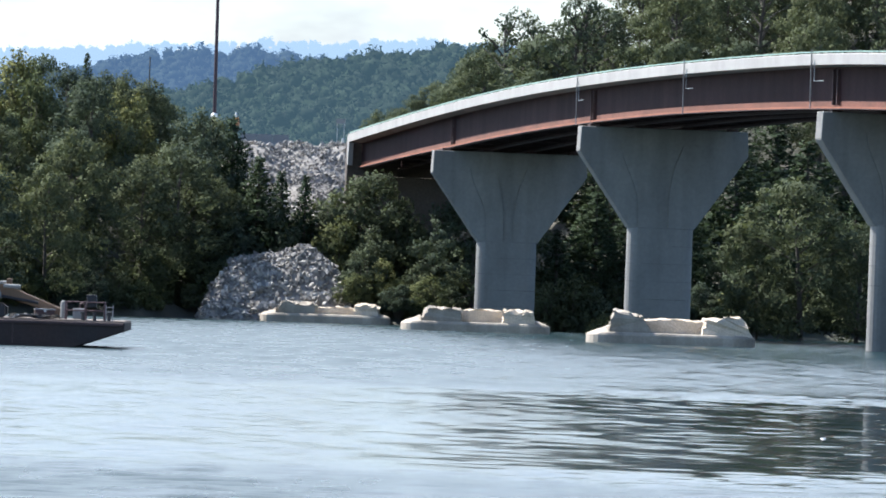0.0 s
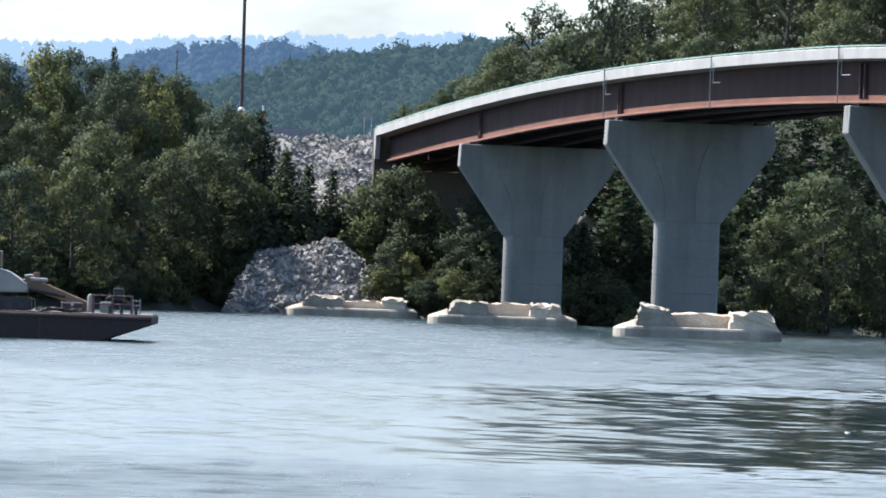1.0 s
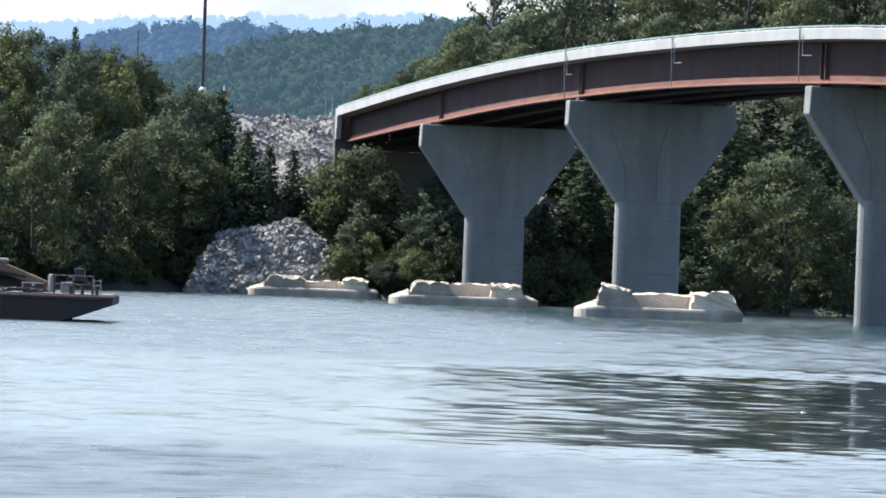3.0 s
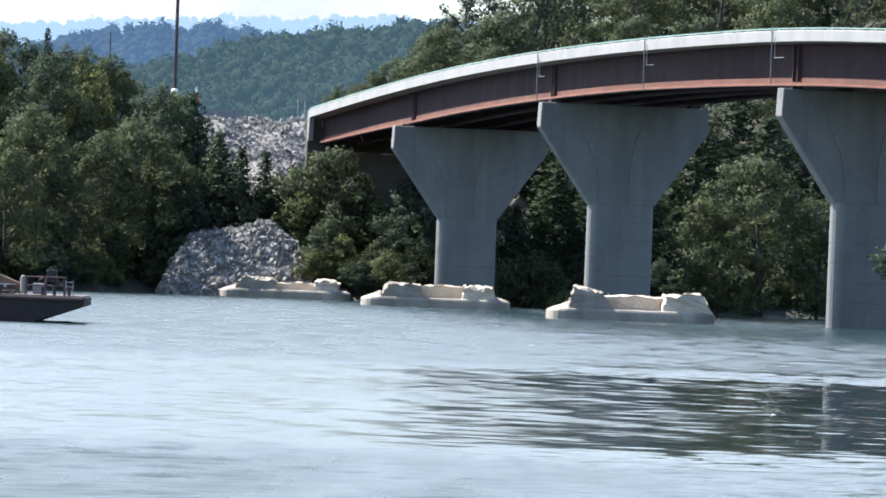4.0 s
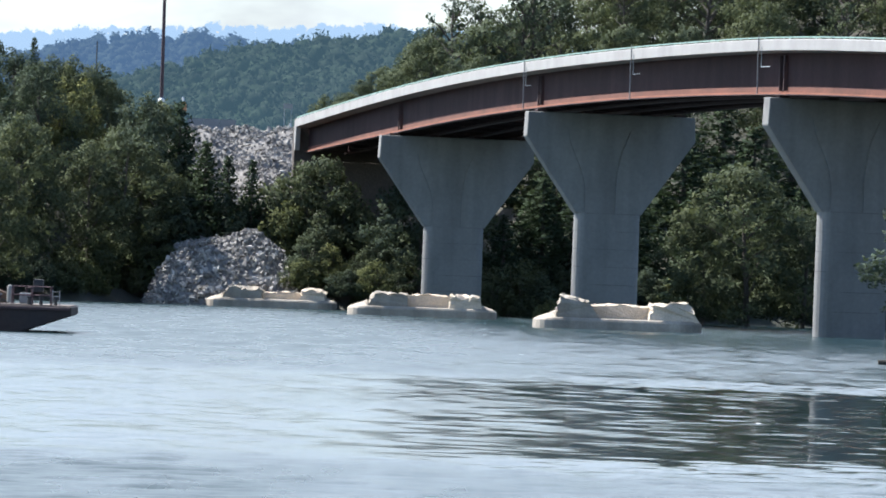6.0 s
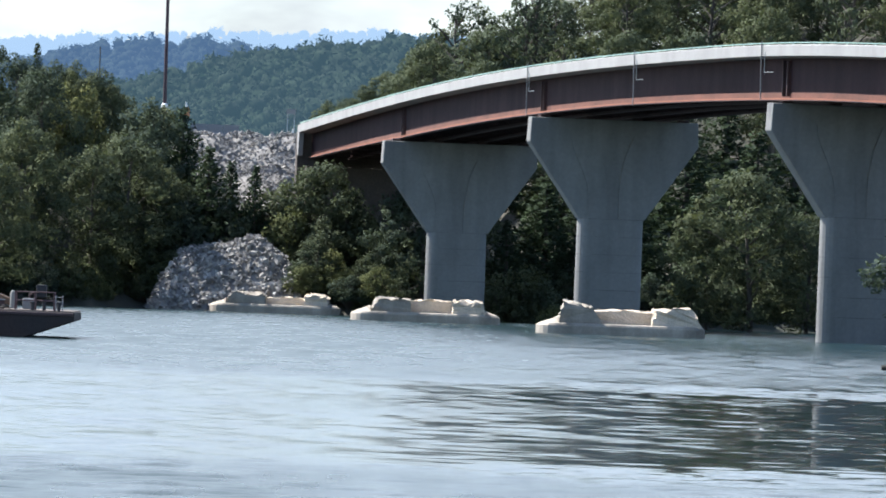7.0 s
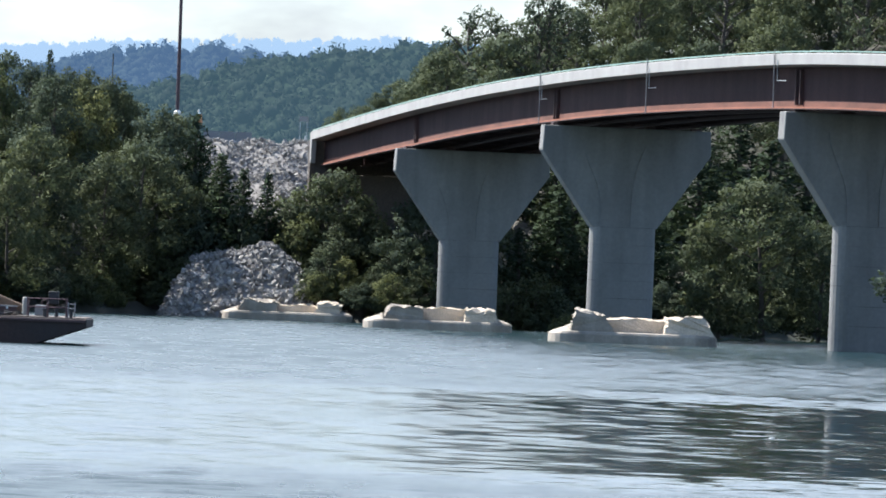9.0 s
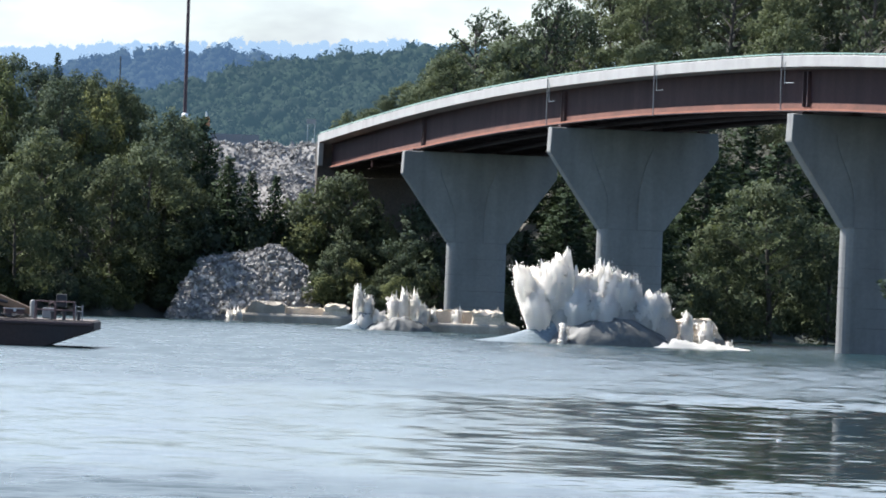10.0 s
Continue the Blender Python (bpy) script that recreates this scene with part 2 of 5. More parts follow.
def tube(points, radius, bm=None, sides=8):
    """A round bar through points."""
    bm = bm or bmesh.new()
    pts = [Vector(p) for p in points]
    rings = []
    for i, p in enumerate(pts):
        r = radius[i] if isinstance(radius, (list, tuple)) else radius
        d = (pts[min(i + 1, len(pts) - 1)] - pts[max(i - 1, 0)]).normalized()
        u = d.orthogonal().normalized()
        w = d.cross(u)
        rings.append([bm.verts.new(p + (u * math.cos(a) + w * math.sin(a)) * r) for a in (2 * math.pi * j / sides for j in range(sides))])
    for a, b in zip(rings, rings[1:]):
        for i in range(sides):
            bm.faces.new((a[i], a[(i + 1) % sides], b[(i + 1) % sides], b[i]))
    bm.faces.new(rings[0][::-1])
    bm.faces.new(rings[-1])
    return bm


def smoothstep(a, b, x):
    t = np.clip((x - a) / (b - a), 0, 1)
    return t * t * (3 - 2 * t)


# ---- ground, lake and distance ----
def shore_y(x):
    """Far shoreline of the lake."""
    return 500 + 18 * smoothstep(-30, -17, x) - 26 * smoothstep(-30, -70, x) - 10 * smoothstep(14, 34, x) + 4 * np.sin(x * 0.21)


def ground_z(x, y):
    """Far bank with its bluffs, the near bank, and the lake bed between."""
    x, y = np.asarray(x, float), np.asarray(y, float)
    inland = y - shore_y(x)
    bank = 1.2 * smoothstep(-2, 4, inland) - 4.0 * smoothstep(3, -30, inland)
    knoll = 10.0 * smoothstep(3, 46, inland) * smoothstep(-12, -26, x) * smoothstep(-130, -60, x)
    bench = 12.6 * smoothstep(26, 48, inland) * smoothstep(-40, -18, x) * smoothstep(16, 4, x)
    knoll = np.maximum(knoll, bench)
    hill = 22.0 * smoothstep(20, 110, inland) * smoothstep(-2, 22, x) + 28 * smoothstep(70, 240, inland) * smoothstep(8, 55, x)
    fall = smoothstep(900, 640, y)
    far = bank + np.maximum(knoll, hill) * fall
    near = 1.2 * smoothstep(8, 3, y) - 4 * smoothstep(6, 40, y)
    # wooded point on the near side where the bridge lands
    px = 22.6 + 0.0005 * (y - 246) ** 2
    point = np.where(y < 420, 1.6 * smoothstep(-1, 5, x - px) + 15.0 * smoothstep(26, 60, x - px) - 4 * smoothstep(1, -20, x - px), -4)
    lake = np.maximum(near, point)
    flat = np.where(np.abs(x) > 700, 1.5, -4.0)
    return np.where(y > 430, far, np.maximum(lake, np.where(y < 430, flat, -4)))


def lines(*stretches):
    out = []
    for a, b, s in stretches:
        out += list(np.arange(a, b, s))
    return np.array(out)


def terrain():
    xs = lines((-4000, -800, 400), (-800, -140, 30), (-140, -64, 4), (-64, 80, 1.5), (80, 200, 6), (200, 800, 50), (800, 4001, 400))
    ys = lines((-4000, -200, 400), (-200, 0, 20), (0, 20, 2), (20, 150, 10), (150, 330, 4), (330, 470, 10), (470, 600, 1.5), (600, 760, 6), (760, 1200, 40), (1200, 4801, 400))
    gx, gy = np.meshgrid(xs, ys)
    gz = ground_z(gx, gy)
    rough = np.array([noise.noise((a * 0.23, b * 0.23, 0)) for a, b in zip(gx.ravel(), gy.ravel())]).reshape(gz.shape)
    gz = gz + np.where(gz > 0.4, rough * 0.5, 0)
    w = len(xs)
    verts = np.stack([gx, gy, gz], -1).reshape(-1, 3)
    faces = [(j * w + i, j * w + i + 1, (j + 1) * w + i + 1, (j + 1) * w + i) for j in range(len(ys) - 1) for i in range(w - 1)]
    ob = new("ground", mesh_of("ground", verts, faces, EARTH, True))
    return tagged(ob, "earth banks and wooded bluffs round the lake", "ground", kind="structure")


def ridge(name, mat, depth, profile, step, label, thick, rows, span, gap, crown, sprays, front):
    """A wooded ridge: profile of (x, height) pairs, and the tree crowns that cover its upper slope."""
    px, ph = [p[0] for p in profile], [p[1] for p in profile]
    xs = np.arange(px[0], px[-1], step)
    window = np.hanning(9)
    hs = np.convolve(np.pad(np.interp(xs, px, ph), 4, mode="edge"), window / window.sum(), mode="valid")

    def slope(x, f):
        return np.interp(x, xs, hs) * f ** 0.8 * (0.94 + 0.06 * f)
    verts, faces = [], []
    for j in range(rows):
        f = j / (rows - 1)
        verts += [(x, depth - thick * (1 - f), float(slope(x, f)) - crown * 0.7) for x in xs]
    w = len(xs)
    back = len(verts)
    verts += [(x, depth + thick * 0.4, -2) for x in xs]
    for j in range(rows - 1):
        faces += [(j * w + i, j * w + i + 1, (j + 1) * w + i + 1, (j + 1) * w + i) for i in range(w - 1)]
    top = (rows - 1) * w
    faces += [(top + i, top + i + 1, back + i + 1, back + i) for i in range(w - 1)]
    ob = tagged(new(name, mesh_of(name, verts, faces, mat, True)), label, "ridge", kind="structure")
    # crowns: rounded heaps of leaf sprays, each its own size
    rng = np.random.default_rng(int(depth))
    v, q = [], []
    ball = [[(math.cos(a) * math.cos(b), math.sin(a) * math.cos(b), math.sin(b)) for a in np.linspace(0, 2 * math.pi, 9)[:8]] for b in (-0.5, 0.0, 0.5, 0.95, 1.5)]
    dome, ring_ids = [], []
    for j in range(4):
        for i in range(8):
            for jj, ii in ((j, i), (j, i + 1), (j + 1, i + 1), (j, i), (j + 1, i + 1), (j + 1, i)):
                dome.append(ball[jj][ii % 8])
                ring_ids.append(jj * 8 + ii % 8)
    dome = np.array(dome)
    for y in np.arange(depth - thick * (1 - front), depth + gap, gap):
        x = span[0] + rng.uniform(0, gap)
        while x < span[1]:
            f = min(1.0, 1 - (depth - y) / thick)
            r = crown * rng.uniform(0.65, 1.3)
            lift = rng.uniform(-0.75, -0.1) * crown + (0.5 * crown if rng.uniform() < 0.08 else 0.0)
            c = np.array([x, y + rng.uniform(-0.4, 0.4) * gap, float(slope(x, f)) + lift])
            d = rng.normal(size=(sprays, 3))
            d[:, 2] = np.abs(d[:, 2]) - 0.25
            d[:, 1] = -np.abs(d[:, 1]) * 0.9 + 0.2
            d /= np.linalg.norm(d, axis=1)[:, None]
            p = c + d * r * rng.uniform(0.6, 1.02, (sprays, 1)) * np.array([1, 1, rng.uniform(0.8, 1.3)])
            t1 = rng.normal(size=(sprays, 3)) * r * 0.12
            t2 = rng.normal(size=(sprays, 3)) * r * 0.12
            away = np.einsum("ij,ij->i", np.cross(t2 - t1, -2 * t1 - t2), d)[:, None] < 0
            t1, t2 = np.where(away, t2, t1), np.where(away, t1, t2)
            v.append(np.stack([p + t1, p + t2, p - t1 - t2], 1).reshape(-1, 3))
            q.append(np.repeat(d + rng.normal(size=(sprays, 3)) * 0.25, 3, axis=0))
            ring = dome * rng.uniform(0.72, 1.08, (40, 1))[ring_ids]
            v.append(c + ring * r * 0.92)
            q.append(ring)
            x += gap * rng.uniform(0.6, 1.35)
    v, q = np.concatenate(v), np.concatenate(q)
    me = mesh_of("canopy", v.tolist(), np.arange(len(v)).reshape(-1, 3).tolist(), mat, True)
    me.normals_split_custom_set_from_vertices(q.tolist())
    canopy = tagged(new("canopy", me), kind="stuff")
    canopy.parent = ob
    return ob


def lake_mesh():
    """The lake as one sheet, with real waves where it is seen from close by."""
    rng = np.random.default_rng(77)
    xs = np.concatenate([[-4000, -600, -120, -46], np.arange(-36, -15, 0.6), np.arange(-15, 16, 0.24), np.arange(16, 36.01, 0.6), [46, 120, 600, 4000]])
    ys = np.concatenate([[-4000, -300, 0, 40, 62], np.arange(72, 190, 0.15), np.arange(190, 300, 0.4), np.arange(300, 515, 0.8), [530, 560, 700, 4800]])
    gx, gy = np.meshgrid(xs, ys)
    calm, breeze = np.zeros_like(gx), np.zeros_like(gx)
    for i in range(64):
        length = 0.65 * (1.35 / 0.65) ** rng.uniform()
        turn, phase = rng.normal(math.pi / 2, 0.42), rng.uniform(0, 6.28)
        k = 2 * math.pi / length
        wave = np.sin(k * (gx * math.cos(turn) + gy * math.sin(turn)) + phase) / k
        calm += wave * 0.0072
        breeze += wave * 0.014
    fray = np.array([noise.noise((a * 0.05, b * 0.02, 4)) for a, b in zip(gx.ravel(), gy.ravel())]).reshape(gx.shape)
    reach = gy + 14 * fray
    wind = 0.8 * smoothstep(100, 94, reach) + smoothstep(178, 196, reach)
    patch = (0.56 + 0.80 * smoothstep(3, -6, gx - 0.006 * gy + 5 * fray) + 0.3 * np.clip(fray, 0, 1)) * smoothstep(200, 180, reach)
    gz = (calm * patch + breeze * wind) * smoothstep(512, 470, gy) * smoothstep(64, 73, gy) * smoothstep(44, 36, np.abs(gx))
    w = len(xs)
    verts = np.stack([gx, gy, gz], -1).reshape(-1, 3).tolist()
    faces = [(j * w + i, j * w + i + 1, (j + 1) * w + i + 1, (j + 1) * w + i) for j in range(len(ys) - 1) for i in range(w - 1)]
    return mesh_of("water", verts, faces, WATER, True)


def setting():
    terrain()
    lake = tagged(new("water", lake_mesh()), "blue-grey lake water with wind ripples and calm slicks", "water", kind="structure")
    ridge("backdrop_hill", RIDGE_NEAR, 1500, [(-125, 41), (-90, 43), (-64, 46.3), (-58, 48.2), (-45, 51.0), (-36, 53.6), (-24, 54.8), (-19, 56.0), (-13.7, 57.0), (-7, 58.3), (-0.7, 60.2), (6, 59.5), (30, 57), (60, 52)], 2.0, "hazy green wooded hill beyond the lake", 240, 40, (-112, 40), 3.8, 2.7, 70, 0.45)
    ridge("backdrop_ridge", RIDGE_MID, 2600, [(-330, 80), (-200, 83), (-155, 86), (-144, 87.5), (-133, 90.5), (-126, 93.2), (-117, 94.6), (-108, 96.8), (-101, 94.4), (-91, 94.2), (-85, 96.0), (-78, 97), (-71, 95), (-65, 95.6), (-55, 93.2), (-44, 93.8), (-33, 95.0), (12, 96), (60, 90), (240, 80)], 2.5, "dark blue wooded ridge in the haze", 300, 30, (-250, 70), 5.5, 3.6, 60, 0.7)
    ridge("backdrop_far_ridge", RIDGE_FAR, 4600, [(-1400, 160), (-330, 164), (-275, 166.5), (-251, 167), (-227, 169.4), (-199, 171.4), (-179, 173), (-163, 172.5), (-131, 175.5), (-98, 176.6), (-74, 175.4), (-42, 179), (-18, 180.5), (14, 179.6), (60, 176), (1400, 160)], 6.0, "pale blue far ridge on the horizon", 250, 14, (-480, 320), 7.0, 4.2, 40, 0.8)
    # thin glowing cloud over the ridges, carried up unseen to brighten the lake
    m = bpy.data.materials.new("glowing_cloud")
    m.use_nodes = True
    n, l = m.node_tree.nodes, m.node_tree.links
    tc, mp, t, ramp = n.new("ShaderNodeTexCoord"), n.new("ShaderNodeMapping"), n.new("ShaderNodeTexNoise"), n.new("ShaderNodeValToRGB")
    mp.inputs["Scale"].default_value = (0.006, 1, 0.016)
    t.inputs["Scale"].default_value, t.inputs["Detail"].default_value = 1, 7
    ramp.color_ramp.elements[0].position, ramp.color_ramp.elements[0].color = 0.38, (0.55, 0.55, 0.55, 1)
    ramp.color_ramp.elements[1].position, ramp.color_ramp.elements[1].color = 0.62, (0.92, 0.92, 0.92, 1)
    glow, clear, mix = n.new("ShaderNodeEmission"), n.new("ShaderNodeBsdfTransparent"), n.new("ShaderNodeMixShader")
    glow.inputs["Color"].default_value, glow.inputs["Strength"].default_value = (0.91, 0.965, 1.0, 1), 0.3
    big, gain = n.new("ShaderNodeTexNoise"), n.new("ShaderNodeMapRange")
    big.inputs["Scale"].default_value, big.inputs["Detail"].default_value = 0.45, 5
    gain.inputs["From Min"].default_value, gain.inputs["From Max"].default_value = 0.42, 0.64
    gain.inputs["To Min"].default_value, gain.inputs["To Max"].default_value = 0.35, 0.48
    l.new(mp.outputs[0], big.inputs["Vector"])
    l.new(big.outputs[0], gain.inputs["Value"])
    sep, high, mul = n.new("ShaderNodeSeparateXYZ"), n.new("ShaderNodeMapRange"), n.new("ShaderNodeMath")
    # glow grows with height, above the view, for brighter reflections in the water
    high.inputs["From Min"].default_value, high.inputs["From Max"].default_value = 250, 1300
    high.inputs["To Min"].default_value, high.inputs["To Max"].default_value = 0.57, 1.35
    mul.operation = "MULTIPLY"
    l.new(tc.outputs["Object"], sep.inputs[0])
    l.new(sep.outputs["Z"], high.inputs["Value"])
    l.new(gain.outputs[0], mul.inputs[0])
    l.new(high.outputs[0], mul.inputs[1])
    l.new(mul.outputs[0], glow.inputs["Strength"])
    l.new(tc.outputs["Object"], mp.inputs[0])
    l.new(mp.outputs[0], t.inputs["Vector"])
    l.new(t.outputs[0], ramp.inputs[0])
    l.new(ramp.outputs[0], mix.inputs[0])
    l.new(clear.outputs[0], mix.inputs[1])
    l.new(glow.outputs[0], mix.inputs[2])
    l.new(mix.outputs[0], n["Material Output"].inputs["Surface"])
    bm = bmesh.new()
    bm.faces.new([bm.verts.new(v) for v in ((-3800, 4850, 0), (3800, 4850, 0), (3800, 4850, 4800), (-3800, 4850, 4800))])
    tagged(part("backdrop_cloud", bm, m), "thin glowing white cloud, carried up unseen to brighten the lake", "cloud", kind="structure")
    return lake


LAKE = setting()

# ---- bridge: the line of its edge facing the lake, from the far abutment towards the near side ----
EDGE_X = np.polyfit([545, 500, 450, 400], [-8.3, -0.6, 9.15, 22.62], 3)
EDGE_Z = np.polyfit([545, 500, 450, 400, 350], [15.9, 17.2, 18.2, 18.35, 17.7], 3)
WIDTH = 12.4


def edge(y, off=0.0, dz=0.0):
    """A point of the bridge: off metres across from its edge, dz below the parapet's top."""
    yy = max(y, 388.0)
    x, s = np.polyval(EDGE_X, yy), np.polyval(np.polyder(EDGE_X), yy)
    z, zs = np.polyval(EDGE_Z, yy), np.polyval(np.polyder(EDGE_Z), yy)
    x, z = x + s * (y - yy), z + zs * (y - yy) * 0.6
    sag = 0.00075 * (405 - max(min(y, 405), 380)) ** 2 + 0.03 * max(0, 380 - y)     # the crown of the road lies over the third pier
    z -= sag
    n = Vector((1, -s, 0)).normalized()
    return Vector((x, y, z)) + n * off + Vector((0, 0, dz))


def heading(y):
    """Turn of a pier square to the bridge, in degrees."""
    return -math.degrees(math.atan(np.polyval(np.polyder(EDGE_X), max(y, 388.0))))


STATIONS = [545 - i * 2.5 for i in range(83)]   # down to y = 340


def shallower(y):
    """The girders lose some depth towards the far abutment."""
    return float(np.interp(y, [385, 400, 413, 430, 500, 545], [-0.17, -0.13, -0.02, 0.08, 0.08, 0.42]))


def sweep(section, stations=STATIONS):
    """Carry a closed section of (off, dz) along the bridge."""
    bm = bmesh.new()
    rings = [[bm.verts.new(edge(y, o, z + (shallower(y) if z < -2.5 else 0.0))) for o, z in section] for y in stations]
    k = len(section)
    for a, b in zip(rings, rings[1:]):
        for i in range(k):
            bm.faces.new((a[i], a[(i + 1) % k], b[(i + 1) % k], b[i]))
    bm.faces.new(rings[0])
    bm.faces.new(rings[-1][::-1])
    bmesh.ops.recalc_face_normals(bm, faces=bm.faces)
    return bm


def rect(o0, o1, z0, z1):
    return [(o0, z0), (o1, z0), (o1, z1), (o0, z1)]


def build_bridge():
    b = thing("bridge", pose(0, 0, 0), "curved road bridge with rusty weathering-steel girders and pale concrete parapet", "bridge")
    part("deck_slab", sweep([(0.02, -0.74), (1.1, -0.86), (WIDTH - 1.1, -0.86), (WIDTH - 0.02, -0.74), (WIDTH - 0.02, -0.55), (0.02, -0.55)]), CONCRETE, b)
    for side, label in ((0, "pale concrete parapet in full sun"), (1, "")):
        f = (lambda o: o) if side == 0 else (lambda o: WIDTH - o)
        part("parapet", sweep([(f(0.0), -0.75), (f(0.0), -0.10), (f(0.05), -0.06), (f(0.30), -0.06), (f(0.36), -0.35), (f(0.5), -0.545)]), PARAPET, b, label)
        rail = part("rail", sweep([(f(0.10), 0.02), (f(0.10), 0.09), (f(0.18), 0.09), (f(0.18), 0.02)]), GREEN_STEEL, b, "thin green-grey steel rail along the parapet")
        for i, y in enumerate(range(544, 341, -4)):
            p = edge(y, f(0.14))
            me = bpy.data.meshes.get("rail_post_mesh")
            if not me:
                bm = a_box(-0.03, 0.03, -0.04, 0.04, -0.07, 0.03)
                me = bpy.data.meshes.new("rail_post_mesh")
                bm.to_mesh(me)
                bm.free()
                me.materials.append(GREEN_STEEL)
            shared("rail_post", me, rail, pose(*p, 0, 0, heading(y)))
    for i, off in enumerate((1.2, 4.5, 7.9, WIDTH - 1.2)):
        g = part("girder", sweep(rect(off - 0.02, off + 0.02, -3.22, -0.90)), RUST, b, "rusty brown steel plate girder")
        # sun and deck shade put into the flange colours: orange outside, dark inside
        part("bottom_flange", sweep(rect(off - 0.26, off + 0.26, -3.28, -3.17)), RUST_SUNLIT if i == 0 else RUST_DARK, g, "rusty bottom flange, coloured orange for the sun on it" if i == 0 else "inner bottom flange, coloured dark for the shade of the deck")
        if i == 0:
            # strip of orange rust colour that paints the sunlit foot of the web
            part("sunlit_band", sweep(rect(off - 0.027, off - 0.021, -3.165, -2.84)), RUST_SUNLIT_BAND, g, "orange rust band for the sunlit foot of the girder")
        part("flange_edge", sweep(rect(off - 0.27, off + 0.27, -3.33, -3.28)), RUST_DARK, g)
        part("top_flange", sweep(rect(off - 0.2, off + 0.2, -0.90, -0.864)), RUST, g)
        if i == 0:
            for y in (499.7, 450.2, 399.0, 349.0):        # bearing stiffeners beside the piers
                bm = bmesh.new()
                for d in (-0.35, 0.35):
                    p0, p1 = edge(y + d, off - 0.25, -3.20), edge(y + d, off - 0.02, -0.98)
                    q = edge(y + d + 0.1, off - 0.25, -3.20) - p0
                    vs = [bm.verts.new(v) for v in (p0, p0 + q, Vector((p1.x, p1.y, p0.z)) + q, Vector((p1.x, p1.y, p0.z)))]
                    us = [bm.verts.new(v.co + Vector((0, 0, 2.2))) for v in vs]
                    for k in range(4):
                        bm.faces.new((vs[k], vs[(k + 1) % 4], us[(k + 1) % 4], us[k]))
                    bm.faces.new(vs)
                    bm.faces.new(us)
                bmesh.ops.recalc_face_normals(bm, faces=bm.faces)
                part("stiffener", bm, RUST_DARK, g, "dark bearing stiffener plates")
    # cross frames between the girders
    for y in range(538, 344, -7):
        bm = bmesh.new()
        for o in (1.2, 4.5, 7.9):
            a, c = edge(y, o, -3.1), edge(y, o + 3.3, -3.1)
            d, e = edge(y, o, -1.2), edge(y, o + 3.3, -1.2)
            for p, q in ((a, c), (d, e), (a, e), (d, c)):
                tube([p, q], 0.05, bm, 4)
        part("cross_frame", bm, RUST_DARK, b, "dark steel cross frame under the deck")
    # deck drains that run down the outer girder
    for y in (450.7, 424.3, 400.5, 376.0):
        pipe = part("drain_pipe", tube([edge(y, -0.06, 0.2), edge(y, -0.06, -1.5), edge(y, -0.04, -3.42)], 0.035), GREY_PAINT, b, "grey drain pipe on the outer girder")
        part("bracket", tube([edge(y - 0.5, -0.04, -0.45), edge(y - 0.5, -0.04, -1.75), edge(y - 1.9, -0.02, -1.75)], 0.025), STEEL, pipe, "bent galvanised bracket")
    return b


build_bridge()


def round_plan(w, d, n=10):
    """A plan with half-round ends, w long and d thick."""
    r = d / 2
    pts = []
    for s, c in ((1, w / 2 - r), (-1, -w / 2 + r)):
        for i in range(n + 1):
            a = math.pi * (i / n) - math.pi / 2
            pts.append((c + s * r * math.cos(a), s * r * math.sin(a)))
    return pts


def build_pier(y, top, shift):
    """A hammerhead pier: cap with wings, flared front face, slim round-ended column."""
    c = edge(y, WIDTH / 2 + shift)
    p = thing("bridge_pier", pose(c.x, c.y, 0, 0, 0, heading(y)), "grey concrete hammerhead bridge pier standing in the lake", "bridge pier", "piers under the road bridge")
    h = 6.0
    outline = [(-h, top), (-h - 0.08, top - 1.72), (-2.35, top - 6.95), (2.35, top - 6.95), (h + 0.08, top - 1.72), (h, top)]
    bm = prism(outline, -0.55, 0.55)
    bmesh.ops.bevel(bm, geom=bm.edges[:], offset=0.05, segments=1, affect="EDGES")
    part("cap", bm, CONCRETE, p, "grey concrete cap with sloping wings")
    part("column", tower(round_plan(4.7, 1.6), [-3.0, top - 6.9], [(1.01, 1.02, 0), (1, 1, 0)]), CONCRETE, p, "slim column with rounded ends", smooth=False)
    # flared pilasters on both faces, split by a pointed recess
    for s in (-1, 1):
        y0, y1 = s * 0.53, s * 0.64
        for side in (-1, 1):
            o = []
            for k in range(9):
                f = k / 8
                o.append((side * (1.75 + 1.35 * smoothstep(0.25, 1.0, f) ** 1.3), top - 7.3 + 6.1 * f))
            o += [(side * 1.35, top - 1.2), (side * 0.75, top - 2.7), (side * 0.42, top - 4.6), (side * 0.42, top - 7.3)]
            bm = prism(o, min(y0, y1), max(y0, y1))
            part("pilaster", bm, CONCRETE, p)
    for x in (-5.0, -1.7, 1.7, 5.0):
        part("bearing", a_box(x - 0.35, x + 0.35, -0.4, 0.4, top + 0.005, top + 0.18, bevel=0.03), RUST_DARK, p)
    for z in np.arange(top - 6.95, 0.6, -1.24):
        if z > 0.5:
            part("pour_joint", tower(round_plan(4.72, 1.62), [z - 0.025, z + 0.025]), JOINT, p, "dark stained pour joint")
    return p


for py, shift, drop in ((500, -0.62, 3.5), (450, -0.12, 3.5), (400, 0.24, 3.62), (350, 0.1, 3.5)):
    build_pier(py, float(edge(py)[2]) - drop, shift)


